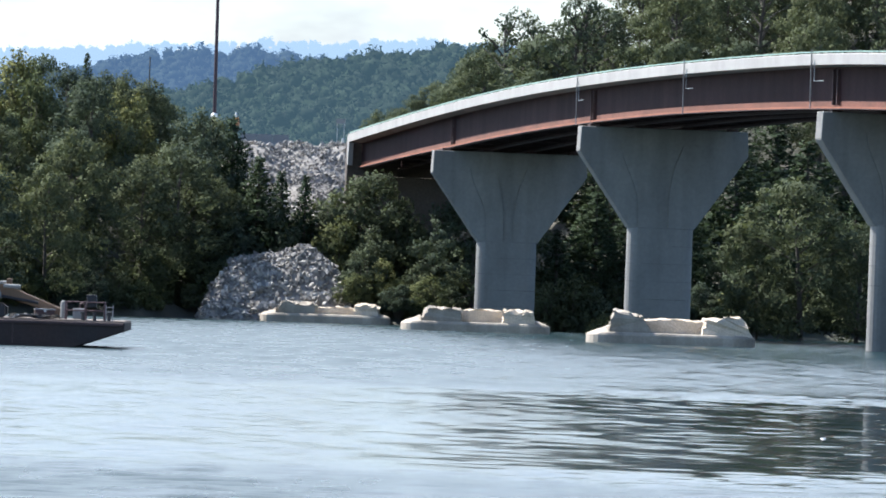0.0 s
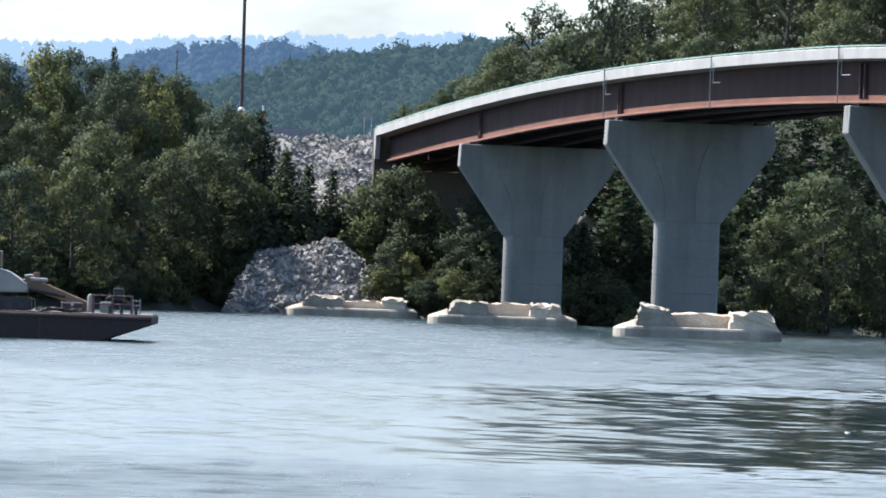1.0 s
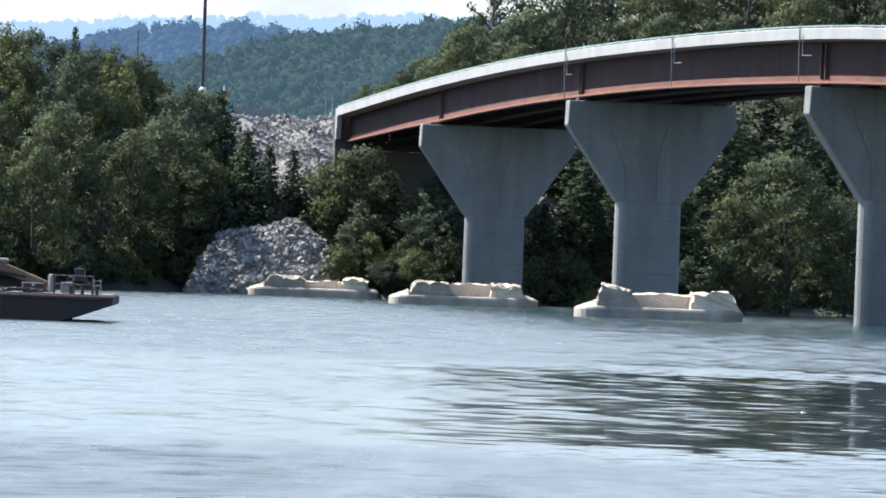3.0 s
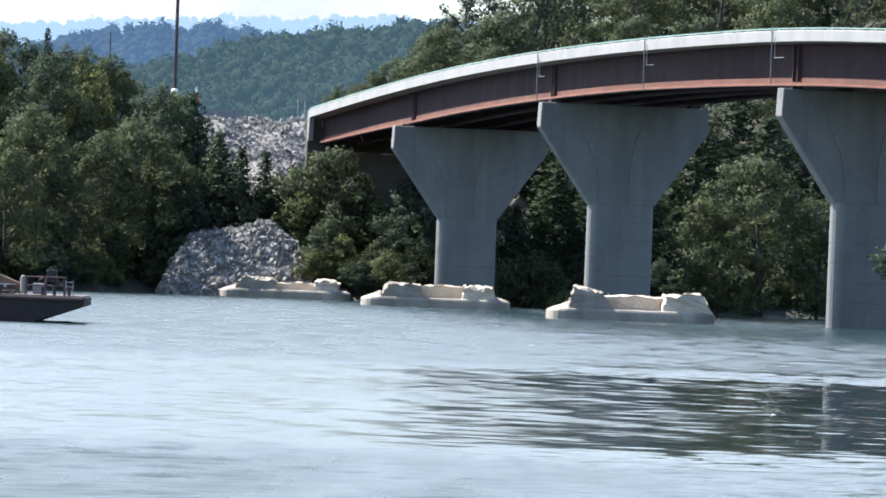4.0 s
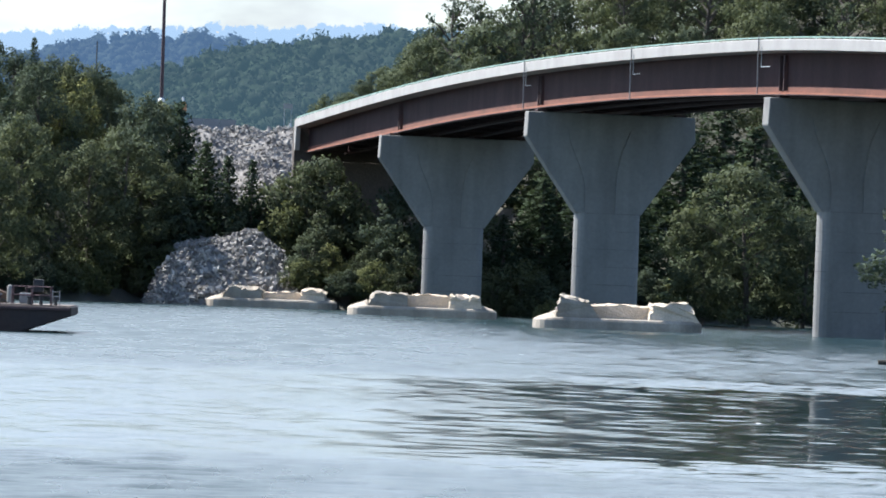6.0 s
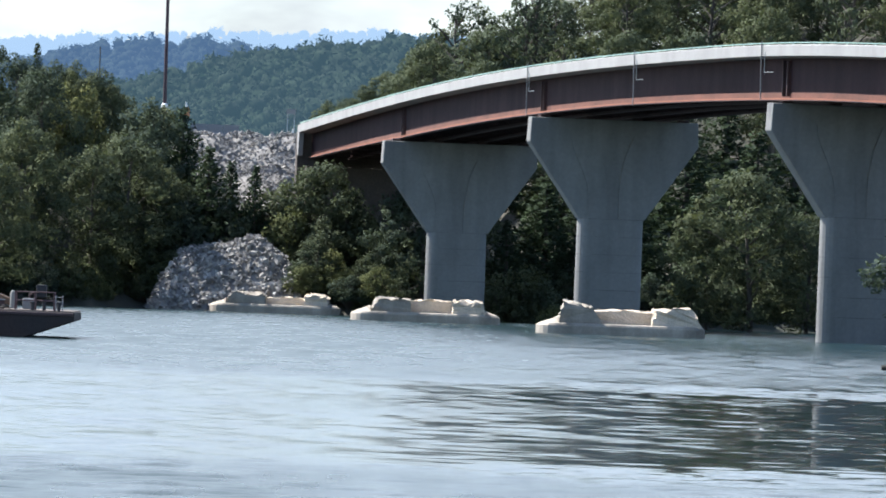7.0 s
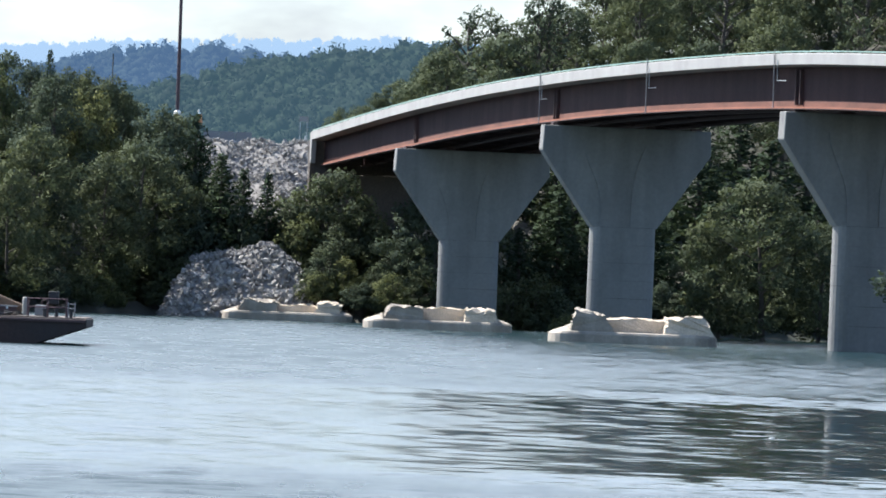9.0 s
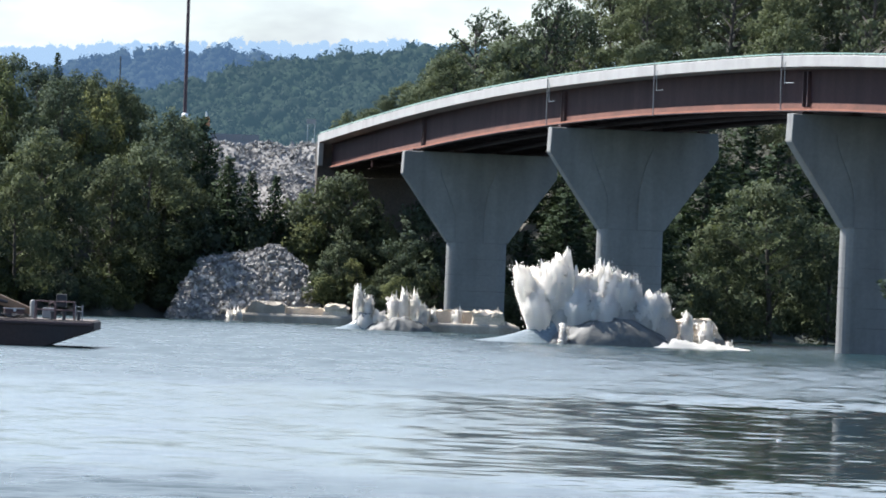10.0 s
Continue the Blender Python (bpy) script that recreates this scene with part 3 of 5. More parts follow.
def build_abutment():
    c = edge(545, WIDTH / 2)
    a = thing("abutment", pose(c.x, c.y, 0, 0, 0, heading(545)), "pale concrete bridge abutment with wing wall above the riprap", "abutment")
    zt = float(edge(545)[2])
    # backwall and seat get the darkened stone instead of deck shade
    part("backwall", a_box(-WIDTH / 2, WIDTH / 2, 0.25, 1.2, 8, zt - 0.75, bevel=0.04), SHADED_STONE, a)
    part("seat", a_box(-WIDTH / 2 + 0.6, WIDTH / 2 - 0.6, -1.4, 0.2, 8, zt - 3.6, bevel=0.04), SHADED_STONE, a, "bearing seat, coloured dark for the shade under the deck")
    for s in (-1, 1):
        x = s * (WIDTH / 2 - 0.2)
        bm = bmesh.new()
        o = [(-0.1, zt - 2.7), (-0.55, zt - 0.1), (0.5, zt - 0.15), (0.5, zt - 1.9), (0.2, zt - 2.7)]
        prism(o, x - 0.2, x + 0.2, bm)
        bmesh.ops.rotate(bm, verts=bm.verts, cent=(0, 0, 0), matrix=Matrix.Rotation(math.pi / 2, 3, "Z"))
        for v in bm.verts:
            v.co.x, v.co.y = (x + (v.co.x + x)), v.co.y
        bmesh.ops.recalc_face_normals(bm, faces=bm.faces)
        part("wing_wall", bm, PARAPET, a, "pale concrete wing wall")


build_abutment()


# ---- trees ----
def leaf_cloud(rng, clumps, leaves, size, droop=0.0):
    """Leaf sprays on many small clumps: (centre, radius) pairs to quads bent along the middle."""
    verts, faces, normals = [], [], []
    mid = np.mean([c for c, r in clumps], axis=0)
    for c, r in clumps:
        n = max(6, int(leaves * (r / 0.8) ** 2))
        d = rng.normal(size=(n, 3))
        d /= np.linalg.norm(d, axis=1)[:, None]
        rad = r * rng.uniform(0.55, 1.08, n)[:, None]
        pos = np.array(c) + d * rad * np.array([1, 1, 0.8])
        pos[:, 2] -= droop * rng.uniform(0, 1, n) * r
        nor = d + rng.normal(scale=0.75, size=(n, 3)) + np.array([0, 0, 0.35])
        nor /= np.linalg.norm(nor, axis=1)[:, None]
        up = np.cross(nor, rng.normal(size=(n, 3)))
        up /= np.linalg.norm(up, axis=1)[:, None]
        side = np.cross(nor, up)
        s = size * rng.uniform(0.6, 1.35, n)[:, None]
        a, b2 = pos - up * s * 0.6, pos + up * s * 0.6
        m1, m2 = pos - side * s * 0.42 - nor * s * 0.15, pos + side * s * 0.42 - nor * s * 0.15
        out = pos - mid
        out /= np.linalg.norm(out, axis=1)[:, None] + 1e-6
        soft = d * 0.9 + out * 0.6 + nor * 0.28
        soft /= np.linalg.norm(soft, axis=1)[:, None]
        k = len(verts)
        for i in range(n):
            tip = b2[i] + (m2[i] - pos[i]) * 0.6
            out_ward = np.dot(np.cross(m1[i] - a[i], tip - a[i]), soft[i]) > 0
            verts += [a[i], m1[i], tip] if out_ward else [a[i], tip, m1[i]]
            faces.append((k, k + 1, k + 2))
            normals += [soft[i]] * 3
            k += 3
    return verts, faces, normals


def tree_mesh(kind, seed):
    """Trunk and crown meshes of a tree 10 m high."""
    rng = np.random.default_rng(seed)
    bm = bmesh.new()
    clumps = []
    if kind == "oak":
        lean = rng.uniform(-0.3, 0.3, 2)
        tube([(0, 0, -0.6), (lean[0] * 0.4, lean[1] * 0.4, 2.5), (lean[0], lean[1], 5.5), (lean[0] * 1.6, lean[1] * 1.6, 8.6)], [0.17, 0.13, 0.09, 0.03], bm, 7)
        n = 54
        for i in range(n):
            f = (i + 0.5) / n
            z = 0.9 + 8.5 * f
            reach = 3.5 * math.sin(math.pi * min(1, 0.16 + 0.80 * f)) ** 0.7 * rng.uniform(0.35, 1.12)
            a = i * 2.4 + rng.uniform(-0.5, 0.5)
            c = (lean[0] + reach * math.cos(a), lean[1] + reach * math.sin(a), z + rng.uniform(-0.5, 0.5))
            clumps.append((c, rng.uniform(0.5, 1.18)))
            if i % 4 == 0:
                tube([(lean[0] * 0.6, lean[1] * 0.6, max(1.5, z - 1.8)), (c[0] * 0.6, c[1] * 0.6, z - 0.6), c], [0.06, 0.035, 0.012], bm, 5)
        v, f, q = leaf_cloud(rng, clumps, 150, 0.22)
        mat = LEAVES
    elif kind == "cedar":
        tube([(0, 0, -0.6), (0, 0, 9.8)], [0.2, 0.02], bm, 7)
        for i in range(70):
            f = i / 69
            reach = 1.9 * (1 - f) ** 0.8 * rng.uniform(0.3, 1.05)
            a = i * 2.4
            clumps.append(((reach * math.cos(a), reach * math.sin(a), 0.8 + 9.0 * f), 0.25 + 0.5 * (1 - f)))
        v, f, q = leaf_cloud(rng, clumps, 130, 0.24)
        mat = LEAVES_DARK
    elif kind == "sparse":
        lean = rng.uniform(-0.3, 0.3, 2)
        tube([(0, 0, -0.6), (0, 0, 4), (lean[0], lean[1], 9.3)], [0.25, 0.15, 0.04], bm, 7)
        for i in range(26):
            f = i / 25
            z = 3.6 + 6.2 * f
            reach = 2.9 * math.sin(math.pi * min(1, 0.2 + 0.72 * f)) * rng.uniform(0.5, 1.1)
            a = i * 2.4
            c = (reach * math.cos(a), reach * math.sin(a), z)
            tube([(lean[0] * f, lean[1] * f, z - 1.4), (c[0] * 0.6, c[1] * 0.6, z - 0.5), c], [0.08, 0.05, 0.015], bm, 5)
            clumps.append((c, rng.uniform(0.35, 0.8)))
        v, f, q = leaf_cloud(rng, clumps, 100, 0.25)
        mat = LEAVES
    else:   # willowy shrub, branching from the ground
        for i in range(40):
            a, reach = i * 2.4, rng.uniform(0.3, 3.4)
            top = (9.4 - 0.5 * reach ** 2 * 0.9) * rng.uniform(0.45, 1.0)
            c = (reach * math.cos(a), reach * math.sin(a), max(0.8, top))
            tube([(0.2 * math.cos(a), 0.2 * math.sin(a), -0.3), (c[0] * 0.5, c[1] * 0.5, c[2] * 0.55), c], [0.09, 0.06, 0.015], bm, 5)
            clumps.append((c, rng.uniform(0.6, 1.15)))
            clumps.append(((c[0] * 0.95, c[1] * 0.95, c[2] * 0.6), rng.uniform(0.6, 1.1)))
        v, f, q = leaf_cloud(rng, clumps, 86, 0.30, droop=0.7)
        mat = LEAVES_LIGHT if kind == "willow" else LEAVES
    me = bpy.data.meshes.new(kind + "_trunk")
    bm.to_mesh(me)
    bm.free()
    me.materials.append(BARK)
    crown = mesh_of(kind + "_crown", v, f, mat, True)
    crown.normals_split_custom_set_from_vertices([tuple(t) for t in q])      # clumps shade as rounded masses
    return me, crown


KINDS = {
    "oak": ("oak_tree", "broad dark-green leafy tree on the lake bank", "tree"),
    "cedar": ("cedar_tree", "dark pointed cedar tree, in the far rows standing for shaded woods", "tree"),
    "sparse": ("thin_tree", "thin-crowned tree against the sky", "tree"),
    "shrub": ("bush", "dense green bush on the bank", "bush"),
    "willow": ("willow_bush", "yellow-green willow bush at the water's edge", "bush"),
}
MODELS = {}
TREE_RNG = np.random.default_rng(11)


def plant(kind, x, y, height, width=1.0, z=None, group="woods on the far bank", label=""):
    """One tree of the kind, standing on the ground."""
    v = int(TREE_RNG.integers(0, 4 if kind == "oak" else 2))
    name, text, category = KINDS[kind]
    if (kind, v) not in MODELS:
        MODELS[kind, v] = tree_mesh(kind, 100 + 17 * v + len(kind))
    trunk, crown = MODELS[kind, v]
    z = float(ground_z(x, y)) if z is None else z
    s = height / 10.0
    t = thing(name, Matrix.LocRotScale((x, y, z), Euler((0, 0, TREE_RNG.uniform(0, 6.28))), (s * width, s * width, s)), label or text, category, group)
    shared("trunk", trunk, t, Matrix())
    shared("crown", crown, t, Matrix())
    return t


def under(line, x, y):
    """Greatest height of a tree top at x, y that stays below a skyline seen from the near bank."""
    k = 1000.0 * x / y
    return EYE[2] + y * float(np.interp(k, [p[0] for p in line], [p[1] for p in line])) / 1000.0


KNOLL_LINE = [(-77.4, 34.4), (-69.6, 34.5), (-66.1, 35.6), (-62.6, 35.7), (-60, 35), (-58.1, 32), (-52, 31.5), (-47.6, 31.4), (-45.3, 29.7), (-43, 26.9), (-39.5, 26.1), (-34.3, 26.1), (-32.2, 24.6), (-31.2, 17), (-29, 13)]
HILL_LINE = [(-9, 27.6), (-6.4, 29.6), (-3, 31.8), (4.7, 36.9), (7.2, 40.4), (9.8, 42.1), (13.3, 41.5), (15.9, 43.4), (20.2, 45.4), (22.8, 44.3), (25.4, 45.9), (34.9, 48.8), (52.3, 58), (78.4, 70)]


def woods():
    rng = np.random.default_rng(5)
    # knoll: rows from the water's edge up to its crest
    for y, gap, tall, kind in ((497, 4.6, 6.5, "shrub"), (502, 5.2, 9.5, "oak"), (510, 5.4, 10.5, "oak"), (519, 5.6, 11, "oak"), (529, 5.6, 11.5, "oak"), (540, 5.4, 12.5, "oak"), (551, 5.4, 14, "oak")):
        x = -58 + rng.uniform(0, 3)
        while x < -15.5:
            yy = y + rng.uniform(-2.5, 2.5) - 10 * float(smoothstep(-26, -50, x)) * (y < 512)
            g = float(ground_z(x, yy))
            cap = under(KNOLL_LINE, x, yy)
            h = min(tall * rng.uniform(0.8, 1.2), cap - g + rng.uniform(-1.2, 0.1))
            if y > 535:
                h = cap - g + rng.uniform(-0.5, 0.9)
            edge_room = x < -18.5 - (y > 512) * 0.5
            if h > 2.5 and edge_room and float(ground_z(x, yy)) > 0.2:
                k = kind if rng.uniform() > 0.12 else "willow"
                plant(k, x, yy, h, rng.uniform(0.85, 1.15) * (1.15 if h < 7 else 0.95))
            x += gap * rng.uniform(0.75, 1.2)
    plant("cedar", -30.6, 546, under(KNOLL_LINE, -30.6, 546) - float(ground_z(-30.6, 546)) + 1.9, 0.8)
    for x, y, w in ((-27.4, 548, 0.8), (-25.4, 547, 0.85), (-24.2, 546, 0.7), (-29.0, 549, 0.8)):
        plant("oak", x, y, under(KNOLL_LINE, x, y) - float(ground_z(x, y)) + 0.4, w)
    plant("cedar", -17.9, 541.5, under(KNOLL_LINE, -18.2, 541) - float(ground_z(-17.9, 541.5)) + 0.4, 1.5)
    plant("oak", -21.8, 523.5, 13.8 - float(ground_z(-21.8, 523.5)), 1.0)      # shades one flank of the rock pile
    # bushes on the slope between the riprap and the lower rock pile
    for x, y, top, w, k in ((-15.2, 527, 13.4, 1.5, "cedar"), (-13.4, 529, 12.3, 1.3, "cedar"), (-16.0, 528, 12.0, 0.9, "shrub"), (-11.4, 529, 12.0, 1.1, "cedar"), (-13.8, 526, 9.8, 1.0, "shrub"), (-9.6, 531, 11.8, 1.0, "shrub"), (-7.4, 530, 12.9, 1.0, "shrub"), (-5.4, 531, 12.8, 1.0, "oak"), (-3.9, 530, 11.4, 0.9, "shrub"),
                            (-11.8, 530, 9.6, 0.9, "shrub"), (-8.6, 527, 9.2, 1.1, "willow"), (-5.6, 526, 8.6, 1.1, "shrub"), (-16.8, 525, 9.4, 1.1, "shrub"), (-18.8, 526, 11.5, 1.0, "oak"), (-20.6, 530, 14.5, 0.9, "oak"), (-19.2, 523, 7.5, 1.2, "oak"),
                            (-6.3, 520, 6.8, 1.2, "shrub"), (-4.6, 519, 5.6, 1.2, "willow"), (-2.2, 520, 5.2, 1.2, "shrub"), (-7.0, 517.5, 4.2, 1.3, "willow"), (-3.4, 516.5, 3.6, 1.4, "shrub"), (-1.2, 517, 4.6, 1.2, "willow"), (0.6, 519, 3.6, 1.3, "shrub")):
        g = float(ground_z(x, y))
        h = max(2.4, top - g)
        plant(k, x, y, h, w * max(1.0, 4.0 / h), z=min(g, top - h))
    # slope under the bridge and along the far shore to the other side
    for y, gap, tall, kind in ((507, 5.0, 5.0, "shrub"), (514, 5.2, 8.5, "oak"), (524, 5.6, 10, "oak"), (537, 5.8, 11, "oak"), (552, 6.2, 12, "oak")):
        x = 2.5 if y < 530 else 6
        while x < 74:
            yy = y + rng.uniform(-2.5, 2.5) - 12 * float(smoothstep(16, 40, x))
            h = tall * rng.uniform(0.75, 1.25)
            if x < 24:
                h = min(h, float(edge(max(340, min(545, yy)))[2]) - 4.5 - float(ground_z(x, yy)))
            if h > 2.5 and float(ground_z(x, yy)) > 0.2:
                # dark cedars planted here in place of shade on the woods behind the piers
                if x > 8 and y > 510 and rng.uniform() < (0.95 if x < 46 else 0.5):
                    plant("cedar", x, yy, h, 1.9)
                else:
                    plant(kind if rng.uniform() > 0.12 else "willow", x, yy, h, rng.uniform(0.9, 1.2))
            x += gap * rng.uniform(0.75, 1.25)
    # the round lit tree between the piers
    plant("oak", 27.3, 489, 13.2, 1.15, z=-0.6, label="large rounded sunlit tree at the water's edge")
    plant("oak", 24.0, 491, 9.4, 0.95, z=-0.6)
    plant("oak", 31.5, 490, 9.8, 1.15, z=-0.6)
    plant("willow", 12.8, 503, 4.6, 1.1)
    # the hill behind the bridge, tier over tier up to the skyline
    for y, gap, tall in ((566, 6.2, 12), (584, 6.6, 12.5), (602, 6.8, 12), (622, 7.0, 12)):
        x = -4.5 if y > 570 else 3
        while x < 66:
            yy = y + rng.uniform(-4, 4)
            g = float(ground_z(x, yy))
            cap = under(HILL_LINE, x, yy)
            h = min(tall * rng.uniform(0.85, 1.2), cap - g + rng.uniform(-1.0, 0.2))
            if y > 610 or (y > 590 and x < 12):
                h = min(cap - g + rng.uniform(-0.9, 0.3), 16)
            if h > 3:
                # this row takes dark cedars too, for the shaded slope under the deck
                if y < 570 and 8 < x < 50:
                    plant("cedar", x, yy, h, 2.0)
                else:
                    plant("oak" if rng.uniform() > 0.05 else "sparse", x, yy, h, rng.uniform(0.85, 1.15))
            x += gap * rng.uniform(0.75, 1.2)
    for x, y, over in ((5.6, 618, 1.2), (7.9, 622, 0.9), (11.8, 618, 0.8), (13.0, 620, 1.5)):
        g = float(ground_z(x, y))
        plant("sparse", x, y, under(HILL_LINE, x, y) - g + over, 0.9)
    for x in np.arange(-7.0, 6.0, 1.9):      # the hill's foot runs down behind the bridge end
        y = 640 + rng.uniform(-4, 4)
        plant("oak" if rng.uniform() > 0.3 else "shrub", x, y, 6.5, 0.95, z=under(HILL_LINE, x, y) - 6.4)
    for x in np.arange(12.0, 46.0, 1.7):     # low growth hanging over the shoreline
        y = float(shore_y(x)) + rng.uniform(1.0, 3.0)
        plant("shrub" if rng.uniform() > 0.2 else "willow", x, y, rng.uniform(3.0, 5.2), 1.4, z=0.1)
    for x in np.arange(-62.0, -17.5, 2.3):   # and along the foot of the knoll
        for back, h in ((1.5, 3.4), (5.5, 5.5)):
            xx, y = x + rng.uniform(-0.8, 0.8), float(shore_y(x)) + back + rng.uniform(-0.8, 0.8)
            plant("shrub" if rng.uniform() > 0.45 else "willow", xx, y, h * rng.uniform(0.8, 1.25), 1.4, z=min(0.3, float(ground_z(xx, y))))
    # bushes added to cover pale concrete and ground where deck shade belongs
    for x, y, top in ((-2.2, 529, 9.5), (0.4, 531, 9.8), (2.6, 530, 8.6), (4.8, 533, 9.0), (-0.6, 525, 6.5), (2.0, 524, 6.0), (8.4, 509, 4.6), (10.4, 510, 5.2), (6.8, 511, 4.6), (12.0, 509, 4.2)):
        g = float(ground_z(x, y))
        plant("shrub", x, y, max(3.0, top - g), 1.2, z=min(g, top - 3.0))
    for x in np.arange(13.0, 72.0, 5.6):     # closes the slope above
        y = 638 + rng.uniform(-3, 3)
        plant("oak", x, y, rng.uniform(10, 12.5), 1.15)
    for y in (655, 700):
        x = 14.0
        while x < 95:
            plant("oak", x, y + rng.uniform(-8, 8), rng.uniform(12, 15), 1.2)
            x += 9.5
    # the near point where a tree hangs out over the water
    for x, y, h in ((22.35, 246, 8.6), (28, 238, 9), (29, 254, 9.5), (33, 245, 11), (33, 232, 10), (35, 262, 11), (40, 240, 12), (41, 256, 12)):
        plant("oak", x, y, h, 1.45 if x < 23.5 else 1.25, group="woods on the near point", label="leafy tree leaning out over the lake" if x < 23.5 else "")


woods()


# ---- rocks ----
def rock_meshes(mat, n=8):
    out = []
    for i in range(n):
        rng = np.random.default_rng(300 + i)
        bm = bmesh.new()
        for p in rng.normal(size=(11, 3)):
            bm.verts.new(p / np.linalg.norm(p) * rng.uniform(0.42, 0.62))
        bmesh.ops.convex_hull(bm, input=bm.verts[:])
        bmesh.ops.delete(bm, geom=[v for v in bm.verts if not v.link_faces], context="VERTS")
        bmesh.ops.recalc_face_normals(bm, faces=bm.faces)
        s = rng.uniform(0.7, 1.25, 3)
        for v in bm.verts:
            v.co.x, v.co.y, v.co.z = v.co.x * s[0], v.co.y * s[1], v.co.z * s[2] * 0.85
        me = bpy.data.meshes.new("rock")
        bm.to_mesh(me)
        bm.free()
        me.materials.append(mat)
        out.append(me)
    return out


ROCKS = rock_meshes(ROCK)


def joined_rocks(name, spots, parent, label):
    """Rubble too small to tell apart: one mesh of many stones."""
    verts, faces, k = [], [], 0
    for m, i in spots:
        me = ROCKS[i]
        for v in me.vertices:
            verts.append(m @ v.co)
        for p in me.polygons:
            faces.append(tuple(k + j for j in p.vertices))
        k += len(me.vertices)
    ob = new(name, mesh_of(name, verts, faces, ROCK_STUFF))
    ob.parent = parent
    return tagged(ob, label, kind="stuff")


def rock_pose(rng, p, size):
    return Matrix.LocRotScale(p, Euler(rng.uniform(0, 6.28, 3)), (size,) * 3)


def build_rock_pile():
    """The lower pile of blasted limestone at the water."""
    rng = np.random.default_rng(8)
    base = thing("rock_pile", pose(-13.6, 521.5, 0), "heap of pale blasted limestone rocks at the water's edge", "rock pile")

    def top(x, y):
        crest = float(np.interp(x, [-6.2, -5.2, -3.6, -2.0, 0.0, 1.6, 2.6, 3.4, 4.6, 6.0, 7.0], [-0.6, 2.0, 4.7, 5.1, 5.35, 6.0, 6.25, 5.8, 4.6, 3.0, -0.6]))
        front = 6.6 - 0.92 * max(0.0, 0.8 - y) - 0.10 * abs(x - 1.5) - 0.6 * max(0.0, y - 2.0)
        return min(crest, front) - 0.25 * math.exp(-(crest - front) ** 2) + 0.25 * noise.noise((x * 0.7, y * 0.7, 1))
    n = 40
    xs, ys = np.linspace(-8, 8.5, n), np.linspace(-9, 8, n)
    verts = [(x, y, float(top(x, y)) - 0.2) for y in ys for x in xs]
    faces = [(j * n + i, j * n + i + 1, (j + 1) * n + i + 1, (j + 1) * n + i) for j in range(n - 1) for i in range(n - 1)]
    core = new("core", mesh_of("core", verts, faces, ROCK_STUFF))
    core.parent = base
    singles = 0
    rest = []
    for i in range(2600):
        x, y = rng.uniform(-7.5, 8), rng.uniform(-7.5, 2.5)
        z = float(top(x, y))
        if z < 0.02:
            continue
        size = rng.choice([0.28, 0.36, 0.46, 0.6, 0.78], p=[0.32, 0.28, 0.22, 0.13, 0.05])
        m, j = rock_pose(rng, (x, y, z + rng.uniform(-0.12, 0.12)), size), int(rng.integers(0, 8))
        if singles < 290 and size > 0.3 and y < -0.5 and x > -5 and rng.uniform() < 0.6:
            shared("rock", ROCKS[j], base, m)
            singles += 1
        else:
            rest.append((m, j))
    joined_rocks("rubble", rest, base, "smaller limestone rubble")


def build_riprap():
    """Rock-faced slope below the approach road."""
    rng = np.random.default_rng(9)
    base = thing("riprap_slope", pose(-13.0, 552, 0), "steep slope of loose pale limestone riprap below the approach road", "riprap")

    def top(x, y):
        return 15.0 + 0.02 * x - 0.62 * np.clip(7.0 - y, 0, 40) * (1 - 0.08 * np.sin(x * 0.9)) + 0.25 * np.sin(x * 1.7 + y)
    nx, ny = 40, 40
    xs, ys = np.linspace(-6.5, 8.5, nx), np.linspace(-16, 12, ny)
    verts = [(x, y, float(top(x, y)) - 0.2) for y in ys for x in xs]
    faces = [(j * nx + i, j * nx + i + 1, (j + 1) * nx + i + 1, (j + 1) * nx + i) for j in range(ny - 1) for i in range(nx - 1)]
    core = new("core", mesh_of("core", verts, faces, ROCK_STUFF))
    core.parent = base
    singles, rest = 0, []
    for i in range(5600):
        x, y = rng.uniform(-6.3, 8.3), rng.uniform(-14, 9.5)
        size = rng.choice([0.17, 0.23, 0.31, 0.44, 0.66], p=[0.3, 0.33, 0.22, 0.11, 0.04])
        m, j = rock_pose(rng, (x, y, float(top(x, y)) + rng.uniform(-0.1, 0.12)), size), int(rng.integers(0, 8))
        if singles < 280 and size > 0.3 and y > -8:
            shared("rock", ROCKS[j], base, m)
            singles += 1
        else:
            rest.append((m, j))
    joined_rocks("rubble", rest, base, "smaller limestone rubble")


build_rock_pile()
build_riprap()


# ---- footings of the old bridge ----
def craggy(bm, amount, scale, seed, zmin=-9.0):
    bmesh.ops.subdivide_edges(bm, edges=bm.edges[:], cuts=9, use_grid_fill=True)
    for v in bm.verts:
        if v.co.z > zmin:
            d = noise.noise_vector(v.co * scale + Vector((seed * 7.3, seed * 3.1, 0)))
            d += noise.noise_vector(v.co * scale * 4.2 + Vector((seed, 5, 0))) * 0.45
            v.co += d * amount * (1.0 if v.co.z > zmin + 0.3 else 0.35)
    bmesh.ops.recalc_face_normals(bm, faces=bm.faces)
    return bm


def boat_plan(w, d, nose=1.1, n=10):
    """A long plan with rounded, tapering ends that split the current."""
    pts = []
    for s in (1, -1):
        for i in range(n + 1):
            a = -math.pi / 2 + math.pi * i / n
            pts.append((s * (w / 2 - nose + nose * math.cos(a) ** 0.8 if abs(math.cos(a)) > 1e-6 else w / 2 - nose), s * d / 2 * math.sin(a)))
    return pts


